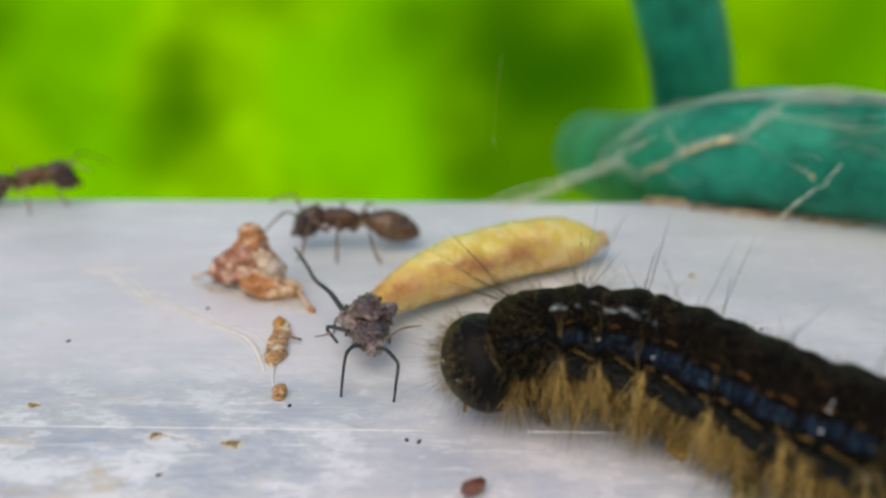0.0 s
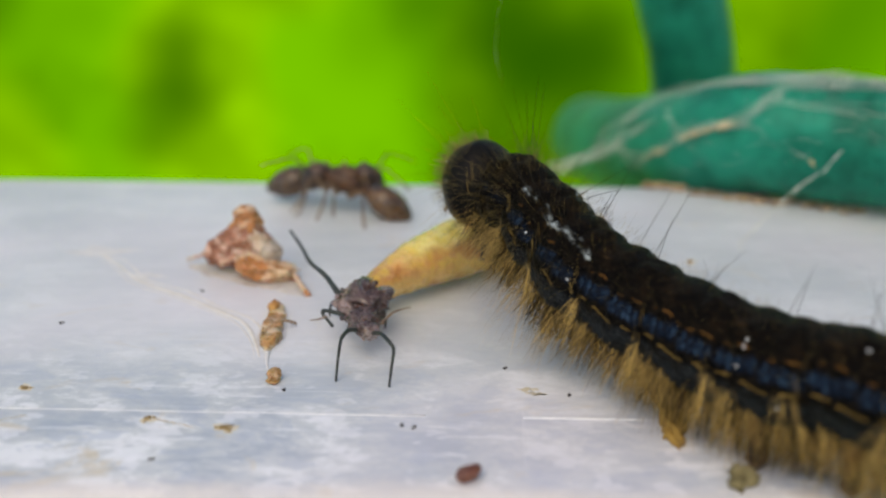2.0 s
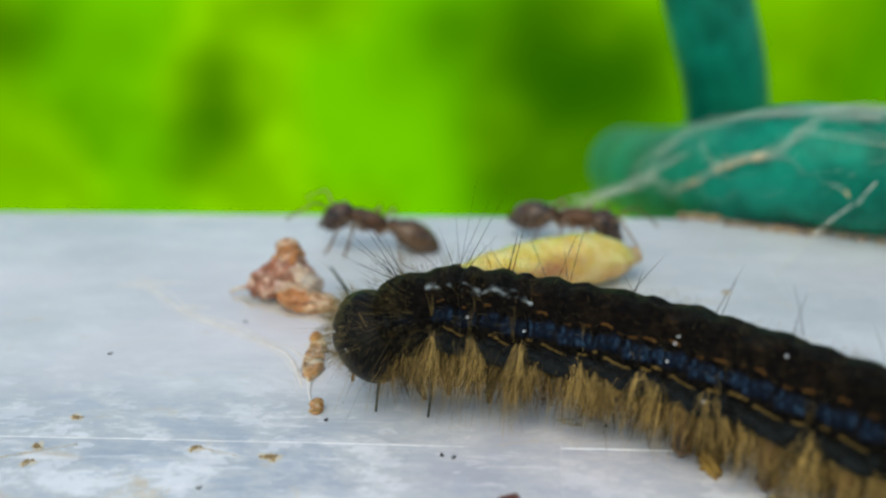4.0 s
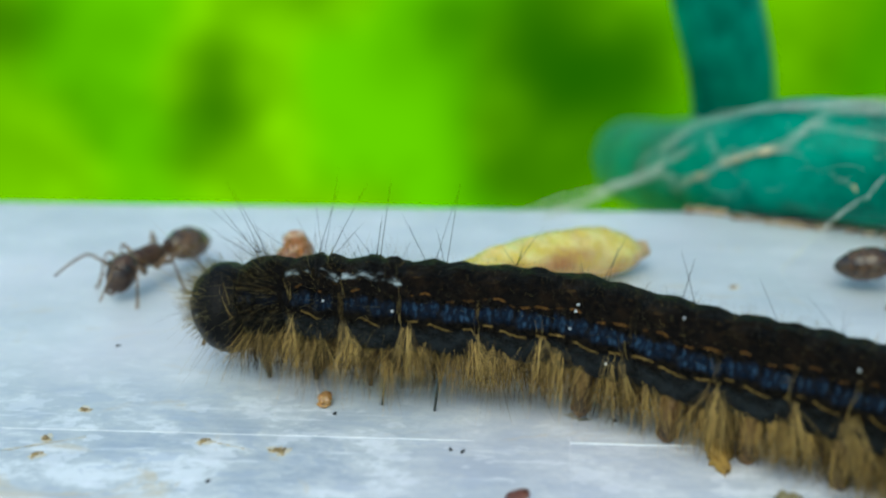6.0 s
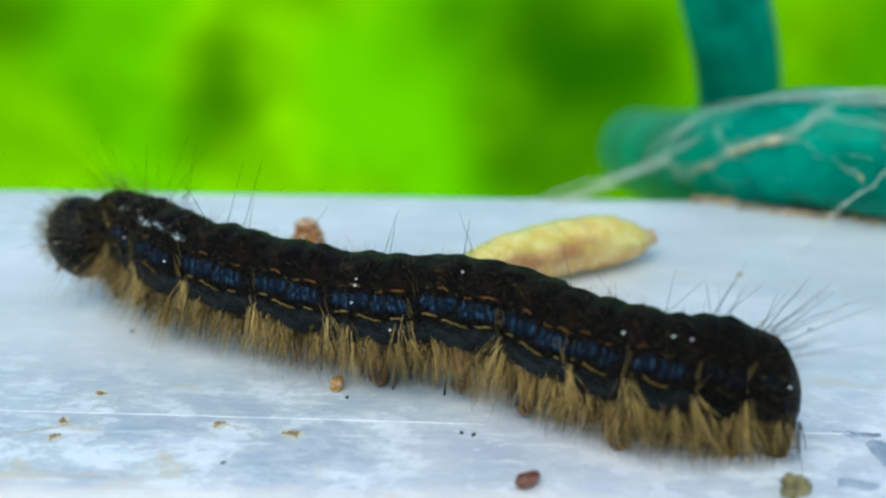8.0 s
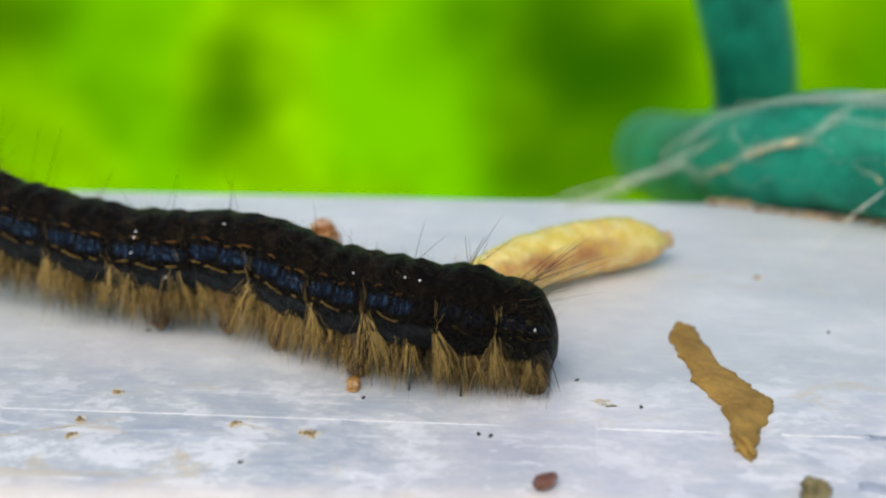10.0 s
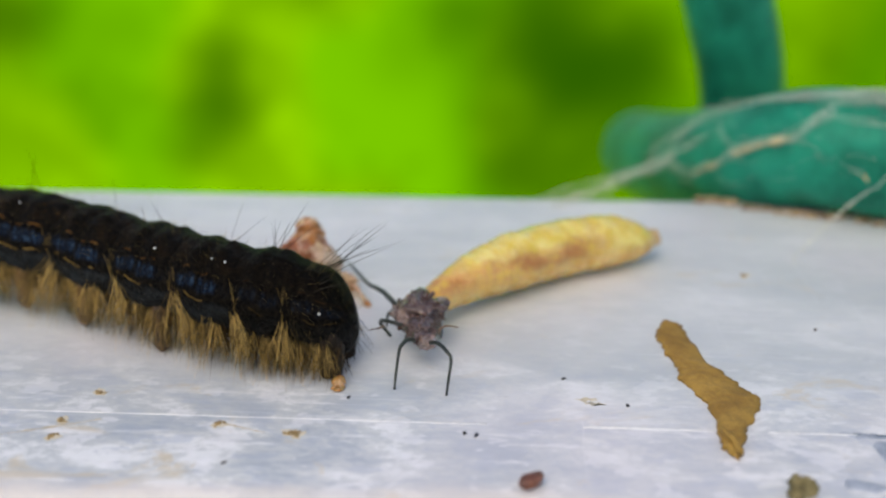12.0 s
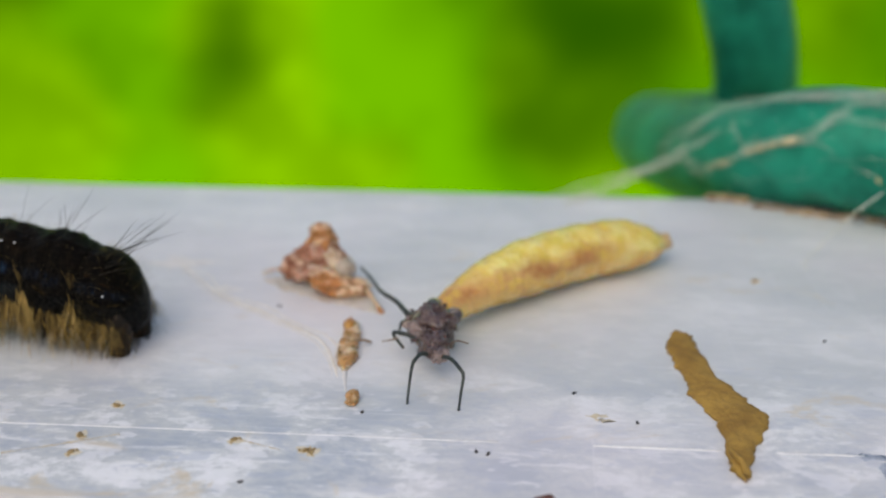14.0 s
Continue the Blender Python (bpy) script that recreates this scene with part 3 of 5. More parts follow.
    for k in range(14):
        x = 9.0 + 0.85 * k
        y = 22.3 - 0.30 * k + rng.uniform(-0.4, 0.3)
        part("crust", blob((rng.uniform(0.3, 0.7), rng.uniform(0.2, 0.45), rng.uniform(0.08, 0.2)), (x, y, 0.08), 0.5, 2.0, 60 + k, 2), crust, root, "brown dirt crust under the hose")
    return root


def larva():
    skin, horn = larva_material(), surface("larva_tip", (0.42, 0.25, 0.10), (0.66, 0.46, 0.22), 0.5, 0.3, 0.5)
    root = thing("fly_larva", "plump translucent yellow larva with rosy flanks, lying on the rail", "larva")
    axis = spline([(-5.85, 4.75, 0.95), (-4.6, 6.2, 1.25), (-3.1, 7.75, 1.45), (-0.2, 10.2, 1.5), (2.5, 11.75, 1.4), (4.65, 12.9, 1.0)], 90)
    verts, faces, sides = [], [], 36
    for k, p in enumerate(axis):
        w = k / 90
        t = (axis[min(k + 1, 90)] - axis[max(k - 1, 0)]).normalized()
        s = t.cross(Vector((0, 0, 1))).normalized()
        v = s.cross(t)
        r = 1.4 * (min(1, 0.40 + 1.25 * w) ** 0.9) * (max(0.0, 1 - max(0, w - 0.72) ** 2 / 0.1)) ** 0.5
        r = max(r, 0.25) * (1 + 0.013 * math.sin(w * 2 * math.pi * 11) + 0.015 * math.sin(w * 2 * math.pi * 33))
        for j in range(sides):
            a = 2 * math.pi * j / sides
            q = r * (1 + 0.04 * noise.noise(Vector((w * 12, math.cos(a) * 2, math.sin(a) * 2))) + 0.035 * noise.noise(Vector((w * 50, math.cos(a) * 5, math.sin(a) * 5))) - 0.035 * math.exp(-((math.degrees(a) % 180 - 140) / 14) ** 2))
            c = p + s * (math.cos(a) * q * 1.02) + v * (math.sin(a) * q * 0.98)
            verts.append((c.x, c.y, max(c.z, 0.02)))
    for k in range(90):
        for j in range(sides):
            a, b = k * sides + j, k * sides + (j + 1) % sides
            faces.append((a, b, b + sides, a + sides))
    faces += [tuple(range(sides))[::-1], tuple(90 * sides + j for j in range(sides))]
    link("body", verts, faces, skin, root)
    v, f = tube(spline([(4.35, 12.8, 1.05), (4.9, 13.05, 1.1), (5.3, 13.2, 1.2)], 8), lambda w: 0.62 - 0.22 * w, 14, 0.12, 5)
    link("breathing_tube", v, f, horn, root, "short brown breathing tube at the tail end")
    spine_spec = []
    rng = random.Random(8)
    for k in range(26, 76, 4):
        for a in (35, 65, 90, 120, 150):
            w = k / 90
            p, t = axis[k], (axis[k + 1] - axis[k - 1]).normalized()
            s = t.cross(Vector((0, 0, 1))).normalized()
            o = -s * math.cos(radians(a)) + s.cross(t) * math.sin(radians(a))
            spine_spec.append((p + o * 1.2 * min(1, 0.4 + 1.25 * w), o + t * 0.6, rng.uniform(0.10, 0.17), 0.04, 0.0))
    v, f = hairs(spine_spec)
    link("skin_spine", v, f, skin, root, "short pale spines along the back")["kind"] = "stuff"
    return root


def aphid():
    body_m = husk_material("aphid_grey", (0.11, 0.055, 0.047), (0.42, 0.305, 0.285), 0.44)
    leg_m = surface("aphid_leg", (0.008, 0.012, 0.010), (0.04, 0.05, 0.04), 0.4, 0.3, 0.2)
    pale = surface("aphid_feeler", (0.14, 0.09, 0.06), (0.30, 0.2, 0.13), 0.5, 0.3, 0.2)
    root = thing("aphid", "grey-brown shrivelled aphid standing on thin dark legs, held by the larva", "aphid")
    part("abdomen", blob((1.08, 1.25, 0.74), (-5.85, 3.1, 1.4), 0.45, 1.7, 3, 4), body_m, root)
    part("thorax", blob((0.62, 0.85, 0.5), (-5.65, 1.5, 1.33), 0.4, 1.9, 6, 4), body_m, root)
    part("head", blob((0.42, 0.46, 0.4), (-5.42, 0.72, 1.25), 0.3, 2.0, 9, 3), body_m, root)
    rng = random.Random(3)
    for k in range(17):
        a, h = 2.4 * k + rng.uniform(-0.5, 0.5), rng.uniform(0.1, 1.35)
        o = Vector((math.cos(a) * math.cos(h) * 1.05, math.sin(a) * math.cos(h) * 1.25, math.sin(h) * 0.75))
        part("wart", blob((rng.uniform(0.08, 0.17), 0.12, rng.uniform(0.12, 0.28)), Vector((-5.9, 3.1, 1.4)) + o * 1.0, 0.4, 2.0, k, 2, Vector((0, 0, 1)).rotation_difference(o.normalized()).to_matrix()), body_m, root)

    def limb(name, pts, r0, r1, m, label=""):
        v, f = tube(spline(pts, 14), lambda w: r0 + (r1 - r0) * w, 7, 0.15, len(pts))
        return link(name, v, f, m, root, label)

    limb("leg", [(-5.75, 0.75, 1.2), (-6.1, 0.0, 1.62), (-6.28, -0.55, 1.66), (-6.38, -0.75, 1.5), (-6.48, -1.05, 0.75), (-6.55, -1.25, 0.02)], 0.10, 0.05, leg_m, "thin dark green-black leg")
    limb("leg", [(-5.3, 0.55, 1.2), (-4.85, -0.3, 1.62), (-4.45, -1.0, 1.6), (-4.3, -1.2, 1.4), (-4.38, -1.45, 0.7), (-4.46, -1.6, 0.02)], 0.10, 0.05, leg_m, "thin dark green-black leg")
    long_leg = limb("leg", [(0, 0, 0), (-0.8, 1.5, 0.25), (-1.6, 2.8, 0.25), (-2.25, 4.5, 0.3), (-3.0, 6.0, 0.5)], 0.13, 0.06, leg_m, "long dark bent leg reaching backwards")
    long_leg.location = Vector((-6.9, 3.4, 1.5)) * MM
    limb("leg", [(-6.5, 1.9, 1.3), (-7.2, 2.2, 1.35), (-7.5, 2.35, 1.2), (-7.0, 1.7, 0.9)], 0.10, 0.07, leg_m, "short dark folded leg")
    limb("leg", [(-5.2, 2.4, 1.0), (-4.95, 3.0, 0.6), (-5.0, 3.4, 0.02)], 0.09, 0.05, leg_m)
    limb("leg", [(-6.6, 3.6, 1.0), (-7.3, 4.2, 0.8), (-7.5, 4.4, 0.02)], 0.09, 0.05, leg_m)
    feeler = limb("antenna", [(0, 0, 0), (0.3, 0.4, 0.1), (0.7, 1.0, 0.05), (1.4, 1.95, -0.3)], 0.07, 0.025, pale, "hair-thin brown antenna")
    feeler.location = Vector((-4.95, 1.2, 1.3)) * MM
    limb("antenna", [(-7.3, 2.0, 1.2), (-7.6, 2.15, 1.0), (-8.0, 2.2, 0.9)], 0.05, 0.02, pale, "hair-thin brown antenna")
    return root, feeler, long_leg


# the two long edges of the bark chip, in plan
CHIP_A = [(4.5, 4.95), (4.19, 4.1), (4.35, 2.7), (4.66, 1.35), (4.61, 0.25), (5.0, -0.6), (5.38, -1.6), (5.57, -3.1), (5.45, -4.5), (5.66, -5.35)]
CHIP_B = [(4.92, 5.33), (5.46, 5.0), (5.59, 3.75), (6.07, 1.65), (6.68, 0.35), (7.17, -0.5), (7.6, -1.4), (7.25, -2.45), (6.6, -3.6), (6.3, -4.9), (5.95, -5.55)]


def debris():
    red = husk_material("red_brown_husk", (0.50, 0.17, 0.075), (0.84, 0.58, 0.42), 0.47)
    amber = husk_material("amber_husk", (0.66, 0.24, 0.05), (0.88, 0.62, 0.40), 0.47)
    cream = surface("cream_film", (0.58, 0.46, 0.34), (0.84, 0.76, 0.66), 0.45, 0.5, 0.5, 0.3)
    root = thing("insect_husk", "crumpled red-brown amber insect husk with a pale core", "husk")
    bm = blob((1.0, 0.75, 1.0), (0, 0, 0), 0.28, 1.9, 2, 5)
    for v in bm.verts:
        h = (v.co.z + 1) / 2
        v.co = Vector((-12.0 - 0.25 * (1 - h) + v.co.x * (2.35 - 1.75 * h), 9.2 + v.co.y * (1.0 - 0.4 * h), 0.02 + 2.75 * max(h, 0.0)))
    part("shell", bm, red, root, "glossy red-brown shell")
    part("cap", blob((0.55, 0.5, 0.42), (-11.95, 9.4, 2.85), 0.2, 2, 4, 3), amber, root, "orange-brown cap")
    part("neck", blob((0.72, 0.55, 0.95), (-12.0, 9.35, 2.1), 0.4, 1.9, 5, 3), amber, root)
    part("core", blob((0.38, 0.3, 0.8), (-11.2, 8.7, 1.5), 0.5, 1.8, 6, 3, Matrix.Rotation(radians(-25), 3, "Y")), surface("husk_core", (0.50, 0.33, 0.22), (0.80, 0.64, 0.50), 0.35, 0.5, 0.5, 0.3), root, "cream core")
    part("bead", blob((0.52, 0.42, 0.55), (-10.7, 8.5, 1.25), 0.25, 1.8, 7, 3), surface("grey_bead", (0.30, 0.22, 0.16), (0.52, 0.43, 0.34), 0.3, 0.5, 0.3, 0.2, 0.5), root, "grey-brown bead")
    part("foot", blob((1.35, 0.6, 0.62), (-10.9, 8.2, 0.55), 0.38, 1.9, 8, 5, Matrix.Rotation(radians(14), 3, "Y")), amber, root, "amber skirt")
    part("rim", plate([(-15.0, 9.6), (-13.9, 8.6), (-12.0, 7.6), (-10.4, 7.0), (-8.9, 6.4), (-8.6, 6.7), (-9.6, 8.2), (-11.0, 9.4), (-13.4, 10.4)], 0.02, 0.01, 0.08, 4), cream, root, "dried cream film round the husk")
    v, f = tube(spline([(-13.6, 9.4, 0.5), (-14.4, 10.0, 0.4), (-15.2, 10.3, 0.05)], 8), 0.06, 6, 0.3, 1)
    link("stalk", v, f, amber, root)
    v, f = tube(spline([(-9.6, 8.0, 0.4), (-9.1, 7.1, 0.2), (-8.7, 6.4, 0.05)], 8), 0.13, 6, 0.4, 2)
    link("stalk", v, f, amber, root)

    tan_ = husk_material("tan_flake", (0.68, 0.33, 0.09), (0.88, 0.68, 0.44), 0.46)
    flake = thing("husk_flake", "thin tan-brown papery flake with a side twig", "flake")
    part("flake_body", plate([(-10.25, 5.0), (-9.75, 5.3), (-9.4, 4.6), (-9.35, 3.4), (-9.2, 2.2), (-9.5, 1.0), (-9.75, 1.1), (-10.15, 2.2), (-10.1, 3.6)], 0.28, 0.0, 0.09, 9), tan_, flake)
    part("flake_tip", blob((0.26, 0.34, 0.22), (-9.95, 4.75, 0.32), 0.4, 2, 3, 3), surface("rust_tip", (0.4, 0.15, 0.03), (0.65, 0.36, 0.1), 0.4, 0.3, 0.5), flake)
    v, f = tube(spline([(-9.6, 3.3, 0.25), (-9.2, 3.35, 0.3), (-8.75, 3.3, 0.2)], 6), 0.06, 6, 0.3, 3)
    link("twig", v, f, surface("twig_brown", (0.12, 0.07, 0.04), (0.3, 0.2, 0.12), 0.7, 0.3, 0.5), flake)
    film = surface("stain_film", (0.70, 0.67, 0.65), (0.82, 0.79, 0.76), 0.5, 0.5, 0.2)
    for pts, r in (([(-9.62, 1.15, 0.05), (-9.5, 0.3, 0.02), (-9.3, -0.5, 0.02)], 0.11), ([(-10.1, 3.3, 0.1), (-10.25, 2.4, 0.02), (-10.0, 1.3, 0.02)], 0.07)):
        v, f = tube(spline(pts, 10), lambda w: r * (1 - 0.6 * w), 7, 0.6, 4, 0.3)
        link("sap_streak", v, f, film, flake, "thin dried sap streak")

    seed_m = surface("seed_red_brown", (0.10, 0.025, 0.015), (0.26, 0.09, 0.05), 0.35, 0.4, 0.4, 0.0, 0.3)
    pit = thing("seed_bead", "round orange-brown seed bead lying on the rail", "seed")
    part("bead", blob((0.28, 0.36, 0.24), (-8.95, -1.15, 0.22), 0.2, 2, 1, 3), tan_, pit)
    part("collar", blob((0.28, 0.34, 0.07), (-8.95, -1.3, 0.07), 0.3, 2, 2, 2), tan_, pit)
    seed = thing("seed", "small dark red-brown oval seed", "seed", mm(-1.42, -7.58, 0.26, 0, 0, 42))
    part("kernel", blob((0.52, 0.3, 0.26), (0, 0, 0), 0.14, 1.5, 2, 3), seed_m, seed)
    v, f = tube([Vector((-0.5 + 0.1 * k, 0.0, 0.25 * (1 - ((k - 5) / 5.6) ** 2) ** 0.5)) for k in range(11)], 0.035, 5)
    link("ridge", v, f, seed_m, seed)

    bark = surface("bark_brown", (0.25, 0.132, 0.022), (0.43, 0.25, 0.05), 0.7, 0.8, 0.35)
    chip = thing("bark_chip", "ragged mustard-brown bark chip lying flat", "chip")
    edge_a = spline([(*p, 0) for p in CHIP_A], 60)
    edge_b = spline([(*p, 0) for p in CHIP_B], 60)
    bm, rows = bmesh.new(), []
    rng = random.Random(21)
    for k, (p, q) in enumerate(zip(edge_a, edge_b)):
        p = p + Vector((rng.uniform(-0.04, 0.13) + 0.12 * noise.noise(Vector((k * 0.31, 0, 3))), rng.uniform(-0.05, 0.05), 0))
        q = q + Vector((rng.uniform(-0.16, 0.04) + 0.12 * noise.noise(Vector((k * 0.31, 5, 3))), rng.uniform(-0.05, 0.05), 0))
        row = [bm.verts.new((p.x, p.y, 0.01))]
        for j in range(9):
            w = 0.01 + 0.98 * j / 8
            s = p.lerp(q, w)
            h = 0.12 + 0.16 * math.sin(math.pi * w) ** 0.5 + 0.08 * noise.noise(s * 0.9) + 0.07 * noise.noise(s * 2.6)
            row.append(bm.verts.new((s.x, s.y, h)))
        row.append(bm.verts.new((q.x, q.y, 0.01)))
        rows.append(row)
    for a, z in zip(rows, rows[1:]):
        for j in range(len(a)):
            bm.faces.new((a[j - 1], a[j], z[j], z[j - 1]))
    bm.faces.new(rows[0])
    bm.faces.new(rows[-1][::-1])
    part("chip_body", bm, bark, chip)
    v, f = tube(spline([(5.6, -4.0, 0.3), (5.9, -4.8, 0.35), (6.0, -5.4, 0.2)], 8), 0.12, 6, 0.5, 3)
    link("splinter", v, f, bark, chip)

    crumb_m = surface("tan_crumb", (0.24, 0.15, 0.06), (0.62, 0.45, 0.22), 0.7, 0.3, 0.7)
    black = surface("black_speck", (0.01, 0.01, 0.012), (0.05, 0.05, 0.05), 0.5, 0.2, 0.5)
    first = thing("crumb", "tiny tan crumb stuck on the rail", "crumb", mm(-13.0, -4.2, 0), "crumbs on the rail")
    part("grain", blob((0.11, 0.12, 0.06), (-0.05, 0, 0.03), 0.6, 2, 1, 3), crumb_m, first)
    part("grain", blob((0.06, 0.05, 0.04), (0.16, 0.09, 0.02), 0.5, 2, 2, 2), crumb_m, first)
    part("grain", blob((0.05, 0.05, 0.03), (-0.12, -0.2, 0.02), 0.5, 2, 3, 2), crumb_m, first)
    part("smear", plate([(-0.28, -0.14), (-0.1, -0.3), (0.16, -0.2), (0.36, -0.02), (0.12, 0.2), (-0.2, 0.14)], 0.004, 0.008, 0.06, 3, 0.0, 0.12), surface("tan_smear", (0.64, 0.52, 0.32), (0.76, 0.70, 0.58), 0.6, 0.2, 0.3), first, "cream smear under the crumb")
    for x, y, a in ((-9.95, -4.75, 40), (-10.25, -4.68, 160), (9.4, 11.1, 20), (-19.0, -4.3, 90), (-18.9, -5.4, 10), (-18.33, -2.16, 120)):
        copy_thing(first, mm(x, y, 0, 0, 0, a))
    big = thing("dirt_clod", "brown-green dirt clod at the front edge", "clod", mm(7.6, -7.5, 0))
    for k in range(5):
        part("grain", blob((0.32, 0.28, 0.3), (0.26 * math.cos(k * 1.9), 0.26 * math.sin(k * 2.3), 0.22 + 0.1 * (k % 2)), 0.5, 2, 11 + k, 2), surface("clod_brown", (0.10, 0.08, 0.03), (0.36, 0.29, 0.14), 0.8, 0.3, 0.7) if k == 0 else bpy.data.materials["clod_brown"], big)
    speck = thing("black_speck", "tiny black speck of dirt on the rail", "speck", mm(0.0, 0.0, 0), "specks on the rail")
    part("grain", blob((0.07, 0.06, 0.05), (0, 0, 0.03), 0.5, 2, 1, 2), black, speck)
    part("grain", blob((0.05, 0.04, 0.03), (0.08, 0.08, 0.02), 0.5, 2, 2, 2), black, speck)
    for x, y, a in ((2.4, -2.0, 50), (11.3, 5.1, 10), (-8.45, -2.0, 30), (-13.35, 9.4, 80), (-13.6, 6.8, 120), (-18.9, 3.3, 0), (-12.2, -6.8, 0), (-3.8, -4.35, 60), (-3.35, -4.42, 200)):
        copy_thing(speck, mm(x, y, 0, 0, 0, a))
    rng = random.Random(31)
    fib = surface("tan_fibre", (0.50, 0.40, 0.26), (0.74, 0.64, 0.48), 0.7, 0.4, 0.3)
    thread = thing("fibre", "thin tan plant fibre lying along the seam", "fibre")
    silk("strand", [(-21.5, -5.7, 0.06), (-19.6, -5.0, 0.05), (-17.5, -4.2, 0.06)], 0.022, fib, thread, "", 2)
    thread = thing("fibre", "thin tan plant fibre running from a crumb", "fibre")
    silk("strand", [(-12.9, -4.2, 0.05), (-12.0, -4.5, 0.05), (-11.2, -4.75, 0.05)], 0.02, fib, thread, "", 3)
    trail_m = surface("dried_trail", (0.76, 0.71, 0.63), (0.88, 0.84, 0.78), 0.5, 0.4, 0.4)
    trail = thing("dried_trail", "cream dried slime trail crossing the rail to a flake", "stain")
    edge = [(-19.7, 11.1, 0.0), (-18.3, 9.55, 0.0), (-16.65, 7.7, 0.0), (-14.45, 6.3, 0.0), (-12.7, 5.0, 0.0), (-11.15, 3.75, 0.0), (-10.3, 2.0, 0.0), (-9.85, 0.6, 0.0)]
    for k, (off, r) in enumerate(((0.0, 0.22), (0.32, 0.11), (-0.26, 0.07))):
        line = spline([(x + off * rng.uniform(0.4, 1.3), y + off * rng.uniform(0.4, 1.3), z) for x, y, z in edge], 70)
        v, f = tube(line, lambda w: r * (0.25 + 0.75 * math.sin(math.pi * min(1, 0.08 + w * 0.95)) ** 0.7) * (0.75 + 0.5 * noise.noise(Vector((w * 9, k, 0)))), 7, 0.5, k, 0.22)
        link("streak", v, f, trail_m, trail)
    for k, (x, y, w, h) in enumerate(((-19.6, 11.3, 1.5, 0.6), (0.85, -1.6, 0.34, 0.14), (1.15, -1.85, 0.3, 0.1), (-16.5, 8.4, 0.7, 0.3))):
        line = [(x + w * math.cos(a) * (1 + 0.45 * math.sin(4 * a + k)), y + h * math.sin(a) * (1 + 0.4 * math.cos(3 * a))) for a in [2 * math.pi * i / 18 for i in range(18)]]
        part("stain", plate(line, 0.004, 0.008, 0.09, 40 + k), bpy.data.materials["tan_smear"] if k in (1, 2) else film, trail)
    global drift
    drift = thing("silk_thread", "single pale silk thread hanging in the air", "thread")
    silk("strand", [(2.5, 20.0, 2.6), (2.0, 18.4, 4.5), (2.1, 17.8, 7.0), (2.3, 17.5, 9.3)], 0.0055, trail_m, drift, "", 6)


# ---- the caterpillar ----
SEGMENTS, LONG = 12, 2.55
PLACES = (0.085, 0.1385, 0.1925, 0.2735, 0.370, 0.472, 0.5855, 0.6905, 0.773, 0.8415, 0.9005, 0.955)
STRETCH = (0.90, 0.75, 0.90, 1.30, 1.29, 1.45, 1.58, 1.22, 1.02, 0.88, 0.80, 1.0)
R_BODY = 1.92


def segment_radius(i):
    return R_BODY * (0.88, 0.95, 1.0, 1.0, 1.0, 1.0, 1.0, 0.99, 0.975, 0.965, 0.95, 0.90)[i]


def segment_body(i):
    r0 = segment_radius(i)
    rows, sides = 24, 60
    verts, faces = [], []
    last = i == SEGMENTS - 1
    for k in range(rows + 1):
        w = k / rows * 2 - 1
        x = w * LONG * ((0.60 if w > 0 else 0.85) if last else 0.46 if i == 0 and w < 0 else 0.78 if i < 2 else 0.74 if i < 8 else 0.86) * STRETCH[i]
        if last and w > -0.35:
            prof = 0.985 * max(0.0, 1 - ((w + 0.35) / 1.35) ** 2.5) ** 0.5
        else:
            prof = 1 - (0.20 if i else 0.24) * abs(w) ** 3.0 - (0.02 * math.exp(-(w / 0.09) ** 2) if i else 0)
        prof *= 1 - 0.016 * math.cos(w * 4 * math.pi) * (1 - w * w)
        droop = 0.75 * max(0.0, w + 0.2) ** 1.6 if last else 0.0
        for j in range(sides):
            a = 2 * math.pi * j / sides
            c, s = math.cos(a), math.sin(a)
            r = r0 * prof
            # warts: two pairs on the back, one on each flank
            for wa, wx, wh in ((62, -0.35, 0.08), (118, -0.35, 0.08), (78, 0.25, 0.06), (102, 0.25, 0.06), (90, -0.6, 0.03), (5, -0.1, 0.10), (175, -0.1, 0.10), (-28, 0.1, 0.20), (208, 0.1, 0.20)):
                d = ((a - radians(wa) + math.pi) % (2 * math.pi) - math.pi)
                r += wh * math.exp(-(d / 0.14) ** 2 - ((w - wx) / 0.26) ** 2)
            if i == SEGMENTS - 2:
                r += 0.22 * math.exp(-((a - math.pi / 2) / 0.9) ** 2 - ((x - 0.22) / 0.92) ** 2)
            r += 0.06 * noise.noise(Vector((x * 1.6 + i * 5, c * 3, s * 3))) + 0.05 * noise.noise(Vector((x * 4 + i * 5, c * 8, s * 8)))
            if s > 0.2:
                r += 0.07 * max(0, noise.noise(Vector((x * 3.2 + i * 9, c * 7, s * 7)))) * s
            z = s * r
            if s < -0.35:
                z = -0.35 * r + (s + 0.35) * r * 0.95
            y = c * r * (1.0 if s > -0.2 else 0.97)
            verts.append((x, y, z - droop))
    for k in range(rows):
        for j in range(sides):
            a, b = k * sides + j, k * sides + (j + 1) % sides
            faces.append((a, b, b + sides, a + sides))
    faces += [tuple(range(sides))[::-1], tuple(rows * sides + j for j in range(sides))]
    return verts, faces


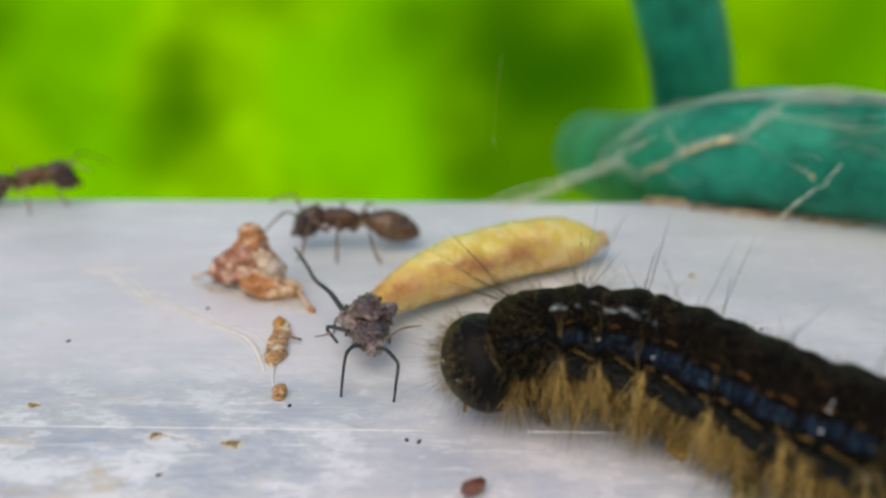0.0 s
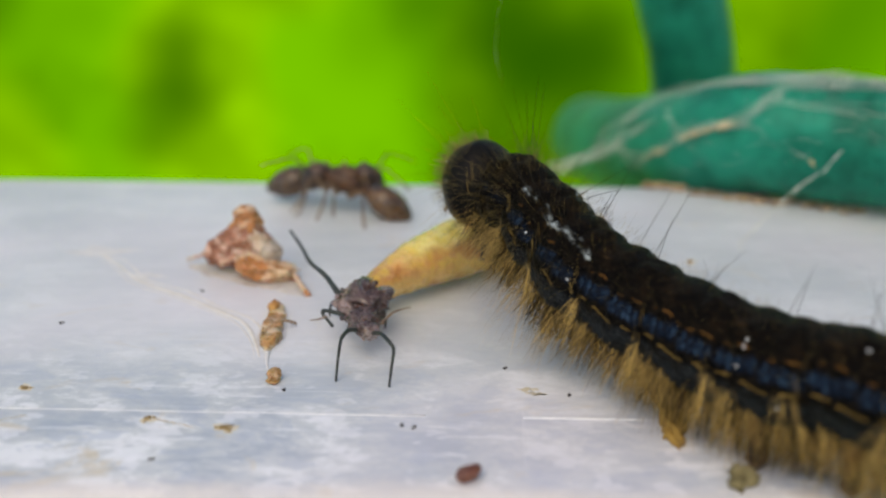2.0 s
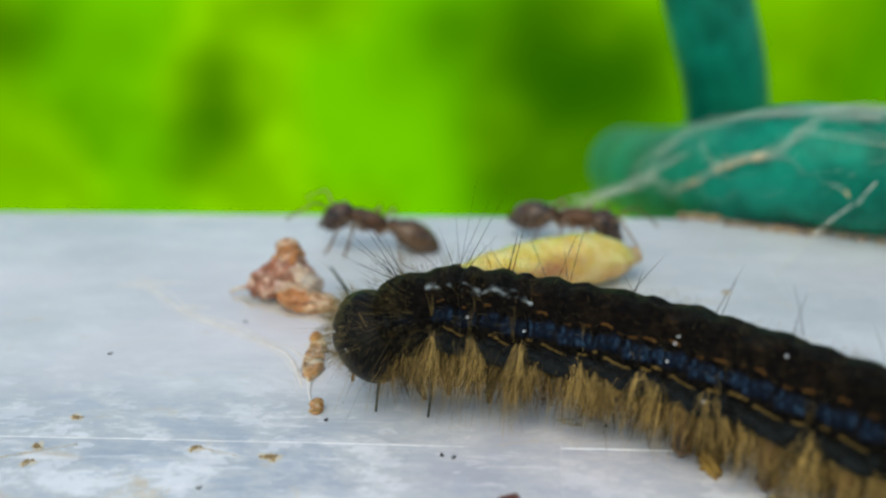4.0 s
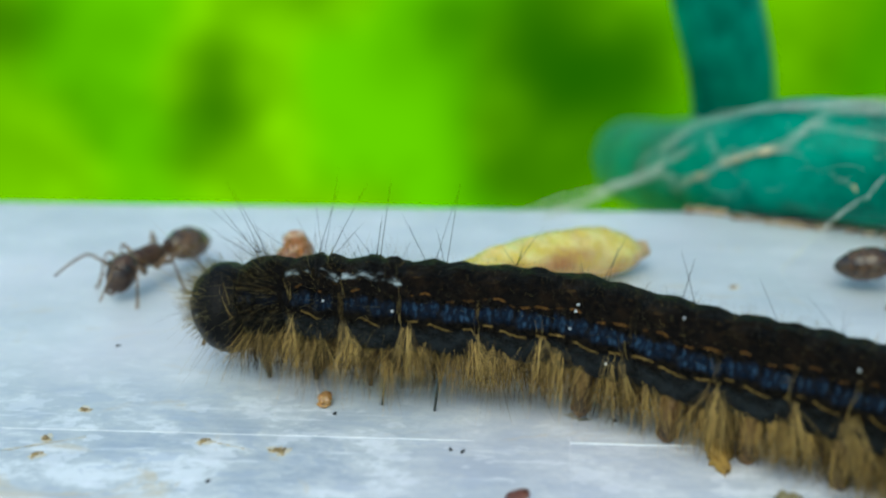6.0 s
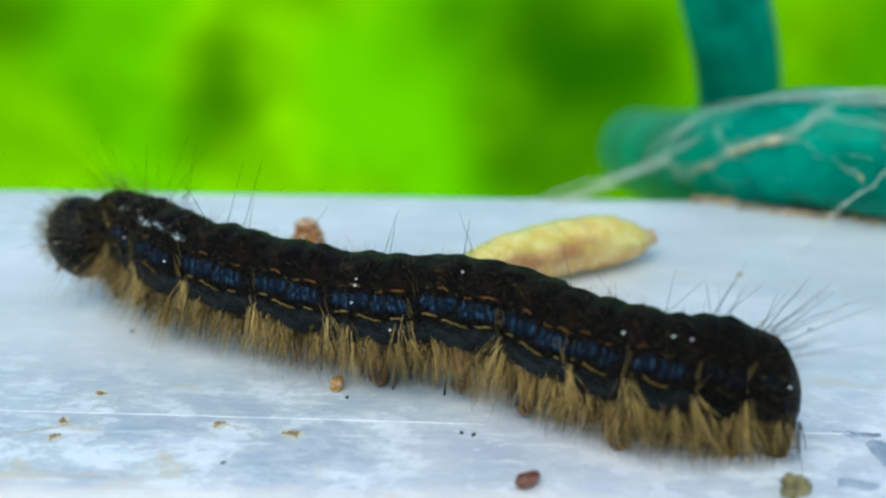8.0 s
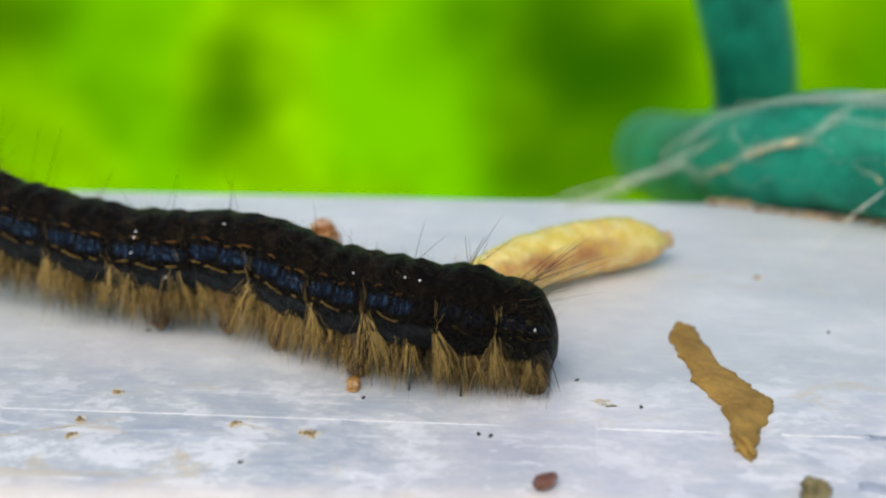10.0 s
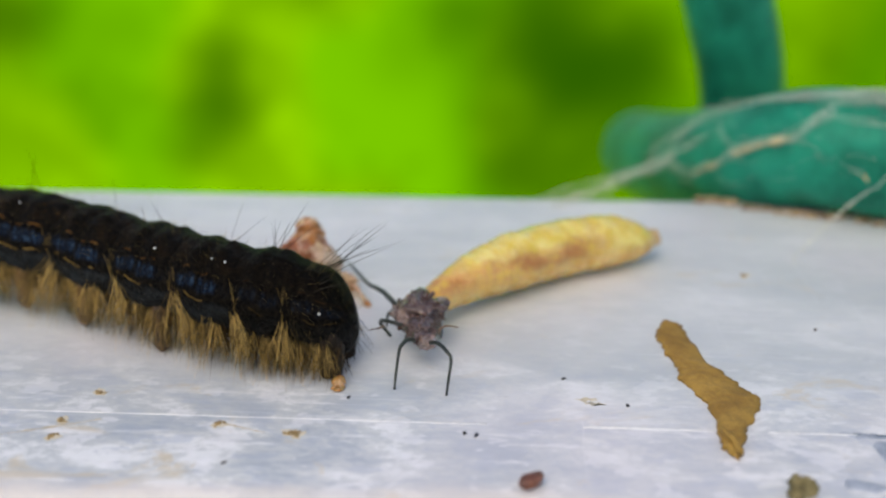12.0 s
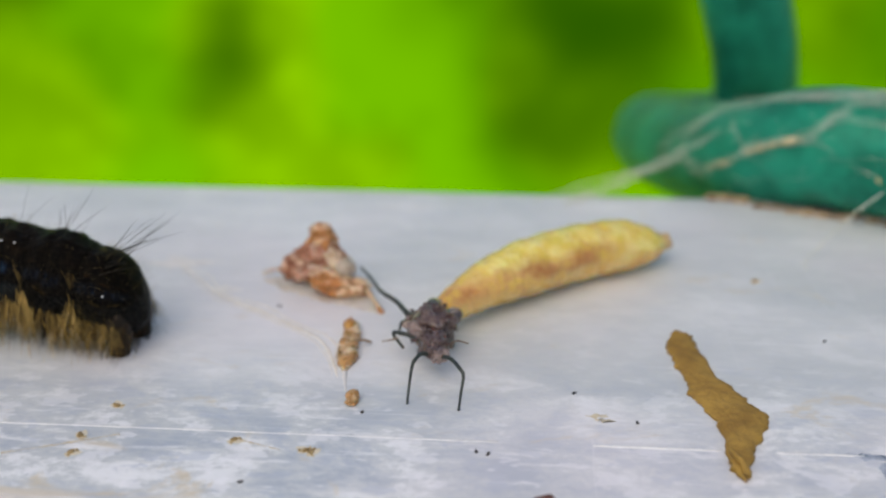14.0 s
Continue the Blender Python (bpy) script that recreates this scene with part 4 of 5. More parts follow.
def flank_hair(i, side):
    """Straw-coloured fringe: a tuft that fans out from the flank wart at the joint, and wisps under the lobes of the lower flank."""
    rng, spec, r0 = random.Random(200 + 2 * i + side), [], segment_radius(i)
    sgn = -1 if side == 0 else 1
    tufts = [(-1.05 + rng.gauss(0, 0.12), rng.uniform(-14, 0), rng.randint(8, 14), 0.12), (-0.9 + rng.gauss(0, 0.2), rng.uniform(-30, -12), rng.randint(7, 13), 0.14)]
    tufts += [(-1.2 + 2.4 * (k + rng.uniform(-0.45, 0.45)) / (11 * STRETCH[i]), rng.uniform(-56, -30), rng.randint(3, 14), rng.uniform(0.05, 0.16)) for k in range(round(11 * STRETCH[i]))]
    fore = i < 3
    for x0, ta, count, wide in tufts[2:] if i == 0 else tufts:
        lean, out, reach, fan = rng.gauss(-0.45 if i == 0 else 0.0 if i < 5 else 0.32, 0.32), rng.uniform(0.3, 0.95), (rng.uniform(1.5, 2.2) if ta > -22 else rng.uniform(0.9, 1.9)), rng.uniform(0.6, 2.4)
        for k in range(int(count * (3.2 if fore else 2.6))):
            a, dx = radians(ta + rng.gauss(0, 6)), rng.gauss(0, wide)
            root = (x0 + dx, sgn * math.cos(a) * r0 * 1.02, math.sin(a) * r0 * 0.97)
            way = (lean + fan * dx + rng.gauss(0, 0.16), sgn * (out + rng.gauss(0, 0.25)), -0.85 + rng.gauss(0, 0.25))
            fine = 0.7 if fore else 0.95
            spec.append((root, way, (1.3 if fore else 1.07) * reach * rng.uniform(0.45, 1.12), fine * rng.uniform(0.0040, 0.0120), rng.uniform(0.05, 0.4)))
    for k in range(9):
        a = radians(rng.uniform(-8, 30))
        spec.append(((-1.16 + rng.gauss(0, 0.06), sgn * math.cos(a) * r0, math.sin(a) * r0), (rng.gauss(0, 0.12), sgn * 0.25, 1.0), rng.uniform(0.5, 1.2), 0.0055, 0.0))
    for k in range(int((100 if fore else 70) * STRETCH[i])):
        a = radians(rng.uniform(-65, -32))
        spec.append(((rng.uniform(-1.25, 1.25), sgn * math.cos(a) * r0, math.sin(a) * r0 * 0.97), (rng.gauss(-0.2 if fore else 0.1, 0.6), sgn * rng.uniform(0.1, 1.3), -0.9), rng.uniform(0.5, 1.9), 0.005, 0.15))
    return spec


def belly_hair(i):
    """Dense dark brown hair under the body."""
    rng, spec, r0 = random.Random(250 + i), [], segment_radius(i)
    for k in range(620):
        a = radians(rng.uniform(-150, -30))
        root = (rng.uniform(-1.3, 1.3), math.cos(a) * r0 * 0.92, math.sin(a) * r0 * 0.9)
        spec.append((root, (rng.gauss(0, 0.35), 0.6 * math.cos(a) + rng.gauss(0, 0.25), -1.0), rng.uniform(0.7, 1.75), rng.uniform(0.012, 0.024), 0.1))
    return spec


def back_hair(i):
    """Short golden fuzz over the back, long and thick behind the head and round the tail end."""
    rng, spec, r0 = random.Random(300 + i), [], segment_radius(i)
    thick = i < 3
    for k in range({0: 700, 1: 320, 2: 200, 10: 70, 11: 320}.get(i, round(120 * STRETCH[i]))):
        a = radians(rng.uniform(-30, 210) if thick or i == 11 else rng.uniform(20, 160))
        o = Vector((rng.gauss(-0.35 if i == 0 else 0.5 if i == 11 else 0, 0.35), math.cos(a), math.sin(a)))
        x = rng.uniform(-1.2, 1.2)
        shrink, drop = 0.97, 0.0
        if i == 11 and x > 0:
            w = x / (LONG * 0.60)
            shrink, drop = 0.98 * max(0.0, 1 - ((w + 0.35) / 1.35) ** 2.5) ** 0.5, 0.75 * (w + 0.2) ** 1.6
        spec.append(((x, math.cos(a) * r0 * shrink, math.sin(a) * r0 * shrink - drop), o, rng.uniform(0.35, 1.5 if thick else 0.9 if i == 11 else 0.7), 0.0034, 0.05))
    return spec


def long_bristles(i):
    """A few long dark bristles on the back; many on the first and last rings."""
    rng, spec, r0 = random.Random(400 + i), [], segment_radius(i)
    many = {0: 14, 1: 10, 2: 7, SEGMENTS - 2: 8, SEGMENTS - 1: 18}.get(i, 4)
    for k in range(many):
        a = radians(rng.choice((55, 70, 90, 110, 125)) + rng.gauss(0, 9))
        lean = -0.7 if i == 0 else 0.9 if i == SEGMENTS - 1 else rng.gauss(0, 0.28)
        o = Vector((lean + rng.gauss(0, 0.35), math.cos(a) * 0.9, math.sin(a)))
        spec.append(((rng.gauss(-0.2, 0.15), math.cos(a) * r0 * 0.97, math.sin(a) * r0 * 0.97), o, rng.uniform(1.5, 4.0) * (1 if i < 4 or i > 10 else 0.7), rng.uniform(0.010, 0.019), 0.06))
    return spec


def tail_leg():
    """The stout clasping leg under the tail end, narrowing to its foot."""
    pts = spline([(-0.1, 0, 0.5), (0.12, -0.1, -0.4), (0.3, -0.16, -1.1), (0.34, -0.2, -1.72)], 12)
    return tube(pts, lambda w: (0.78 - 0.46 * w + 0.09 * math.exp(-((w - 0.9) / 0.08) ** 2)) * (1 - 0.6 * max(0, (w - 0.9) / 0.1) ** 2), 16, 0.12, 3)


def proleg(big):
    """A fleshy leg, from the belly at the origin down to the rail, with a hooked foot."""
    h = 2.15 if big else 2.0
    pts = spline([(0, 0, 0.4), (0, -0.15, -0.5), (0, -0.25, -1.3), (0, -0.3, -h)], 12)
    if big:
        return tube(pts, lambda w: (0.50 - 0.20 * w + 0.10 * math.exp(-((w - 0.86) / 0.1) ** 2)) * (1 - 0.75 * max(0, (w - 0.8) / 0.2) ** 2), 14, 0.16, 3)
    return tube(pts, lambda w: 0.30 * (1 - 0.75 * w) + 0.03, 10, 0.05, 3)


def caterpillar():
    skins = {"plain": cuticle("caterpillar_skin"), "white": cuticle("caterpillar_skin_marked", 0.9), "dark": cuticle("caterpillar_skin_dark", 0.0, 0.9), "rear": cuticle("caterpillar_skin_rear", 0.0, 0.3)}
    tan_ = hair_material("tan_hair", (0.020, 0.010, 0.004), (1.0, 0.65, 0.21), 1.75)
    dim = hair_material("belly_brown_hair", (0.008, 0.005, 0.002), (0.075, 0.04, 0.010), 1.5)
    fuzz = hair_material("golden_fuzz", (0.018, 0.012, 0.005), (0.46, 0.33, 0.11), 1.9)
    bristle = hair_material("dark_bristle", (0.006, 0.006, 0.005), (0.03, 0.025, 0.015), 1, 0.5)
    leg_m = surface("proleg_brown", (0.03, 0.014, 0.005), (0.26, 0.125, 0.032), 0.3, 0.5, 0.5)
    tail_m = surface("tail_leg_brown", (0.004, 0.003, 0.002), (0.04, 0.02, 0.008), 0.4, 0.6, 0.5, spec=0.2)
    horn = surface("leg_black", (0.01, 0.008, 0.007), (0.05, 0.035, 0.02), 0.3, 0.3, 0.3)
    # tiny white beads that imitate glints on the head and skin
    spot = surface("painted_glint", (0.82, 0.84, 0.88), (0.9, 0.9, 0.92), 0.3, 0.2, 0.1)
    head_m = surface("head_capsule", (0.003, 0.0026, 0.0024), (0.010, 0.008, 0.007), 0.36, 0.5, 0.4, spec=0.10)
    root = thing("caterpillar", "hairy black caterpillar with blue side stripes and tan fringe, crawling", "caterpillar")
    parts = []
    # head, facing along -x
    bm = blob((1.55, 1.84, 1.92), (0, 0, -0.2), 0.03, 2, 1, 4)
    for v in bm.verts:
        if v.co.x < 0:
            v.co.y += 0.10 * math.copysign(1, v.co.y) * math.exp(-(v.co.y / 0.5) ** 2) * abs(v.co.y)
            v.co.x += 0.12 * math.exp(-(v.co.y / 0.22) ** 2) * max(0, v.co.z + 0.4)
    head = part("head", bm, head_m, root, "round glossy black head")
    parts.append(head)
    rng = random.Random(5)
    spec = []
    for k in range(1700):
        d = Vector((-abs(rng.gauss(0.6, 0.5)), rng.gauss(0, 0.8), rng.gauss(0.15, 0.7))).normalized()
        spec.append((d * 1.62, d + Vector((-0.25, rng.gauss(0, 0.2), rng.gauss(0, 0.25))), rng.uniform(0.22, 0.85) if k > 40 else rng.uniform(1.4, 3.8), 0.0040 if k > 40 else 0.006, 0.05))
    v, f = hairs(spec)
    link("face_hair", v, f, hair_material("face_fuzz", (0.035, 0.024, 0.009), (0.60, 0.44, 0.17), 1.5), head, "fine golden face hair")
    for y in (-0.62, 0.62):
        part("mandible", blob((0.28, 0.3, 0.42), (-0.75, y * 0.6, -1.22), 0.1, 2, 3, 2), horn, head)
        v, f = tube(spline([(-0.95, y * 1.2, -0.95), (-1.2, y * 1.25, -1.2), (-1.3, y * 1.3, -1.4)], 5), 0.07, 6)
        link("feeler", v, f, leg_m, head)
        for k in range(4):
            a = radians(-20 + 28 * k)
            part("eyelet", blob((0.09, 0.09, 0.09), (-0.85 + 0.12 * abs(k - 1.5), math.copysign(1.42, y), -0.5 + 0.24 * k), 0.0, 1, 1, 2), horn, head)
    for p in ((-1.08, -0.9, 0.86), (-0.75, -1.52, 0.25)):
        part("painted_glint", blob((0.05, 0.05, 0.05), p, 0.0, 1, 1, 2), spot, head)
    for i in range(SEGMENTS):
        v, f = segment_body(i)
        kind = "white" if i in (1, 2) else "dark" if i in (0, 10, 11) else "rear" if i > 7 else "plain"
        seg = link("body_segment", v, f, skins[kind], root, "segment with glossy white back marks" if kind == "white" else "black rear segment" if i > 9 else "")
        half = LONG / 2 * STRETCH[i]
        seg.data.attributes.new("along", "FLOAT", "POINT").data.foreach_set("value", [p[0] / half for p in v])
        parts.append(seg)

        def tuft(name, spec, material, label):
            spec = [((p[0] * STRETCH[i], p[1], p[2]), way, length, r, droop) for p, way, length, r, droop in spec]
            v, f = hairs(spec)
            link(name, v, f, material, seg, label)

        for side in (0, 1):
            tuft("hair_fringe", flank_hair(i, side), tan_, "long tan hair fringe")
        tuft("belly_hair", belly_hair(i), dim, "dark brown belly hair")
        tuft("back_fuzz", back_hair(i), fuzz, "fine golden fuzz")
        tuft("bristles", long_bristles(i), bristle, "long dark bristles")
        if i in (5, 6, 7, 8):
            for y in (-1, 1):
                v, f = proleg(True)
                link("proleg", [(x + {7: -0.2, 8: 0.8}.get(i, 0.0), y * (1.08 - b), z - 1.0) for x, b, z in v], f, leg_m, seg, "amber-brown fleshy leg")
        if i == 11:
            for y in (-1, 1):
                v, f = tail_leg()
                link("tail_leg", [(x + 0.55, y * (0.72 - b), z - 1.0) for x, b, z in v], f, tail_m, seg, "stout dark brown clasping leg")
        if i < 3:
            for y in (-1, 1):
                v, f = proleg(False)
                link("leg", [(x - 0.25, y * (0.7 - b), z - 1.1) for x, b, z in v], f, horn, seg, "short black jointed leg")
        # painted glints of each segment: x, degrees up the near flank
        dots = {1: ((0.5, 24),), 2: ((0.95, 20),), 5: ((-0.52, 56), (-0.60, 49), (-0.62, 41), (-0.68, 21), (0.85, -9)), 6: ((-0.1, 66),), 8: ((0.73, 52),), 9: ((0.37, 58), (1.0, 58)), 11: ((0.3, 20),)}.get(i, ())
        for x, a in dots:
            a = radians(a)
            r = segment_radius(i) * 1.02
            part("painted_glint", blob((0.046, 0.046, 0.046), (x, -math.cos(a) * r, math.sin(a) * r), 0.0, 1, 1, 2), spot, seg)
    return root, parts


TRACK = []


def spine(t, *points):
    """The body's line at t: (share of the length from the head, x, y, z) in millimetres."""
    TRACK.append((t, points))


spine(0, (0, -2.66, -2.17, 1.9), (0.032, -1.5, -2.36, 2.2), (0.099, 1.11, -2.48, 3.35), (0.199, 4.78, -3.32, 3.35), (0.425, 9.76, -7.81, 3.05), (0.6, 13.23, -10.43, 3.25), (0.8, 17.06, -12.05, 3.25), (1, 21.67, -11.95, 2.5))
spine(0.5, (0, -2.85, 0.04, 2.7), (0.032, -1.75, 0.52, 3.1), (0.092, 0.55, 0.18, 3.65), (0.199, 4.03, -2.17, 3.35), (0.425, 9.19, -6.35, 3.25), (0.6, 12.73, -9.67, 3.25), (0.8, 16.56, -11.62, 3.25), (1, 21.08, -11.8, 2.5))
spine(1, (0, -2.26, 2.2, 3.7), (0.031, -1.35, 2.82, 4.2), (0.077, 0.1, 1.73, 4.55), (0.199, 3.45, -1.66, 3.75), (0.425, 8.75, -5.48, 3.25), (0.6, 12.43, -8.9, 3.25), (0.8, 16.03, -11.18, 3.25), (1, 20.41, -11.61, 2.5))
spine(1.5, (0, -2.03, 3.8, 4.5), (0.039, -0.94, 4.88, 5), (0.091, 0.68, 3.37, 5.03), (0.199, 3.21, 0.25, 4.04), (0.425, 8.51, -4.92, 3.07), (0.6, 12.32, -8.2, 3.38), (0.8, 15.79, -10.79, 3.27), (1, 19.86, -11.54, 2.51))
spine(2, (0, -2.35, 5.33, 5.35), (0.035, -1.28, 6.13, 5.85), (0.091, 0.59, 4.37, 5.62), (0.199, 3.09, 0.65, 4), (0.425, 7.98, -4.45, 3.08), (0.6, 11.79, -7.62, 3.44), (0.8, 15.21, -10.52, 3.28), (1, 19.29, -11.28, 2.51))
spine(2.5, (0, -3.96, 4.81, 4.7), (0.035, -2.65, 5.52, 5.1), (0.095, -0.35, 3.89, 4.95), (0.199, 2.49, 0.44, 3.8), (0.425, 7.44, -3.55, 3.14), (0.6, 11.18, -7.04, 3.33), (0.8, 14.76, -10.06, 3.24), (1, 18.96, -10.8, 2.5))
spine(2.7, (0, -4.64, 4.29, 4.5), (0.039, -3.24, 5.26, 4.8), (0.102, -0.9, 3.55, 4.8), (0.199, 1.95, 0.52, 3.8), (0.425, 7.26, -2.84, 3.25), (0.6, 10.9, -6.49, 3.25), (0.8, 14.65, -9.48, 3.25), (1, 19.04, -9.94, 2.5))
spine(4.8, (0, -10.38, -1.85, 1.9), (0.03, -9.3, -1.68, 2.2), (0.111, -6.25, -0.94, 3.55), (0.199, -2.89, -0.76, 3.65), (0.425, 2.92, -2.53, 3.35), (0.6, 7.34, -4.72, 3.25), (0.8, 11.96, -7.31, 3.25), (1, 16.52, -8.08, 2.5))
spine(5, (0, -11.05, -1.57, 1.9), (0.029, -9.92, -1.6, 2.2), (0.111, -6.79, -0.56, 3.55), (0.199, -3.25, -0.72, 3.65), (0.425, 2.63, -2.47, 3.35), (0.6, 7.12, -4.35, 3.25), (0.8, 11.9, -6.53, 3.25), (1, 16.52, -7.46, 2.5))
spine(5.5, (0, -12.96, 0.2, 2.3), (0.027, -11.84, 0.42, 2.6), (0.1, -8.5, 0.48, 3.53), (0.199, -4.7, -0.1, 3.55), (0.425, 1.68, -2.14, 3.15), (0.6, 6.57, -2.59, 3.29), (0.8, 11.03, -5.42, 2.94), (1, 15.52, -6.84, 2.14))
spine(6, (0, -15.03, 1.56, 2.5), (0.024, -14.04, 1.8, 2.8), (0.097, -10.98, 1.39, 3.39), (0.199, -6.59, 0.65, 3.47), (0.425, 0.33, -0.34, 3.37), (0.6, 5.25, -2.26, 3.01), (0.8, 10.3, -4.71, 2.93), (1, 14.4, -6.59, 2.18))
spine(6.5, (0, -17.9, 3.46, 2.5), (0.032, -16.64, 3.14, 2.8), (0.109, -13.63, 2.37, 3.33), (0.199, -9.81, 1.17, 3.36), (0.425, -1.75, -1.6, 3.2), (0.6, 3.33, -2.2, 3.29), (0.74, 7.27, -2.62, 3.1), (0.857, 10.14, -3.55, 2.91), (1, 13.15, -4.66, 2.09))
spine(7, (0, -20.41, 3.08, 2.5), (0.027, -19.28, 3.06, 2.8), (0.098, -16.26, 2.92, 3.35), (0.199, -11.99, 1.46, 3.19), (0.425, -4.81, 0.81, 3.29), (0.6, 0.23, -1.2, 3.12), (0.74, 4.18, -3.63, 3.02), (0.857, 7.54, -4.41, 2.98), (1, 12.12, -4.92, 2.23))
spine(7.5, (0, -22.14, 5.27, 2.5), (0.029, -20.92, 5.27, 2.8), (0.088, -18.46, 5.1, 3.25), (0.199, -14.43, 2.63, 3.25), (0.425, -6.84, 0.64, 3.25), (0.6, -1.76, -1.87, 3.2), (0.74, 2.4, -3.07, 3.2), (0.857, 5.55, -3.58, 3.2), (1, 9.22, -4.23, 2.45))
spine(8, (0, -23.53, 5.77, 3.2), (0.031, -22.39, 6.33, 3.42), (0.092, -19.67, 6.4, 3.73), (0.199, -16.16, 3.68, 3.5), (0.425, -8.62, 0.7, 3.15), (0.6, -3.09, -0.73, 3.43), (0.74, 1.07, -3.01, 3.06), (0.857, 3.73, -4.16, 3.02), (1, 8.61, -3.97, 2.25))
spine(8.5, (0, -24.23, 6.87, 4.3), (0.037, -23.41, 8.02, 4.33), (0.093, -21.59, 7.72, 4.48), (0.199, -18.26, 5.05, 3.67), (0.425, -11.55, 4.19, 3.39), (0.51, -8.8, 3.0, 3.62), (0.6, -6.07, 1.39, 3.36), (0.74, -2.01, -1.84, 3.01), (0.857, 1.8, -3.2, 3.06), (1, 6.48, -3.3, 2.32))
spine(9, (0, -25.15, 7.02, 5.15), (0.049, -24.69, 8.44, 5.1), (0.111, -23.51, 8.18, 5.08), (0.199, -21.53, 6.61, 4.13), (0.425, -13.41, 2.73, 3.25), (0.6, -7.94, 1.87, 3.35), (0.74, -3.64, -0.4, 2.9), (0.857, -0.73, -1.53, 2.9), (1, 3, -2.46, 2.15))
spine(9.2, (0, -26.41, 7.29, 5.2), (0.05, -25.83, 8.73, 5.15), (0.098, -24.68, 8.89, 5.08), (0.199, -22.49, 6.88, 4.13), (0.425, -14.49, 3.01, 3.25), (0.6, -9.23, 2.54, 3.45), (0.74, -5.24, 0.16, 2.95), (0.857, -1.94, -1.71, 2.95), (1, 2.72, -2.09, 2.2))
spine(11.3, (0, -38.8, 6.94, 2.7), (0.101, -35.6, 6.77, 3.25), (0.199, -32.44, 6.6, 3.25), (0.425, -25.22, 6.22, 3.25), (0.6, -19.8, 4.47, 3.25), (0.74, -15.11, 3.15, 3.05), (0.857, -10.77, 2.2, 3.05), (1, -5.56, 1.61, 2.3))
spine(11.5, (0, -39.15, 6.66, 2.7), (0.101, -35.92, 6.49, 3.25), (0.199, -32.69, 6.35, 3.24), (0.425, -25.27, 6.02, 3.2), (0.6, -20.61, 5.08, 3.35), (0.74, -15.96, 3.21, 3.27), (0.857, -12.22, 1.77, 3.01), (1, -5.91, 0.85, 2.36))
spine(12, (0, -42.41, 7.67, 2.7), (0.101, -39.21, 7.5, 3.25), (0.199, -36.05, 7.33, 3.25), (0.425, -28.83, 7.25, 3.35), (0.6, -23.35, 6.09, 3.35), (0.74, -18.27, 3.76, 3.15), (0.857, -13.67, 1.64, 3), (1, -7.99, 0.53, 2.25))
spine(12.5, (0, -46.67, 9.28, 2.7), (0.101, -43.47, 9.11, 3.25), (0.199, -40.3, 8.95, 3.25), (0.425, -33.06, 8.59, 3.26), (0.6, -27.54, 7.47, 3.27), (0.74, -22.47, 6.26, 3.53), (0.857, -17.31, 3.96, 3.22), (1, -11.84, 1.31, 2.25))
spine(13, (0, -47.97, 8.72, 2.7), (0.101, -44.77, 8.55, 3.25), (0.199, -41.61, 8.38, 3.25), (0.425, -34.39, 7.91, 3.05), (0.6, -28.89, 6.78, 3.09), (0.74, -24.54, 5.69, 3.01), (0.857, -19.44, 3.57, 3.05), (1, -12.8, 1.5, 1.96))
spine(13.5, (0, -52.04, 9.95, 2.7), (0.101, -48.84, 9.78, 3.25), (0.199, -45.67, 9.61, 3.25), (0.425, -38.44, 9.19, 3.05), (0.6, -32.94, 8.06, 3.06), (0.74, -28.47, 7.23, 3.12), (0.857, -23, 4.69, 3.01), (1, -16.49, 2.77, 2.19))
spine(14, (0, -51.44, 7.44, 2.7), (0.101, -48.24, 7.27, 3.25), (0.199, -45.08, 7.1, 3.25), (0.425, -37.71, 6.71, 3.27), (0.6, -32.23, 5.52, 3.26), (0.74, -27.85, 4.51, 3.22), (0.857, -24.19, 3.71, 3.27), (1, -17.85, 2.59, 2.22))


def along(points, u):
    """The place and direction at share u of a spine, by a smooth curve through its points."""
    us = [p[0] for p in points]
    ps = [Vector(p[1:]) for p in points]
    n = len(us)
    k = max(0, min(n - 2, sum(1 for v in us if v <= u) - 1))

    def slope(i):
        if i == 0:
            return (ps[1] - ps[0]) / (us[1] - us[0])
        if i == n - 1:
            return (ps[-1] - ps[-2]) / (us[-1] - us[-2])
        return (ps[i + 1] - ps[i - 1]) / (us[i + 1] - us[i - 1])

    h = us[k + 1] - us[k]
    w = (u - us[k]) / h
    a, b, s, e = ps[k], ps[k + 1], slope(k) * h, slope(k + 1) * h
    p = a * (2 * w ** 3 - 3 * w * w + 1) + s * (w ** 3 - 2 * w * w + w) + b * (3 * w * w - 2 * w ** 3) + e * (w ** 3 - w * w)
    d = a * (6 * w * w - 6 * w) + s * (3 * w * w - 4 * w + 1) + b * (6 * w - 6 * w * w) + e * (3 * w * w - 2 * w)
    return p, d.normalized()


def crawl(root, parts):
    places = (0.042,) + PLACES
    mid = [(t, Matrix.Translation(along(pts, 0.5)[0] * MM)) for t, pts in TRACK]
    walk(root, mid)
    for ob, u in zip(parts, places):
        rows = []
        for (t, pts), (_, base) in zip(TRACK, mid):
            p, d = along(pts, u)
            side = Vector((0, 0, 1)).cross(d).normalized()
            up = d.cross(side)
            m = Matrix((d, side, up)).transposed().to_4x4()
            m.translation = p * MM
            rows.append((t, base.inverted() @ m))
        walk(ob, rows)


# ---- ants ----
ANT_SIZE = 1.07


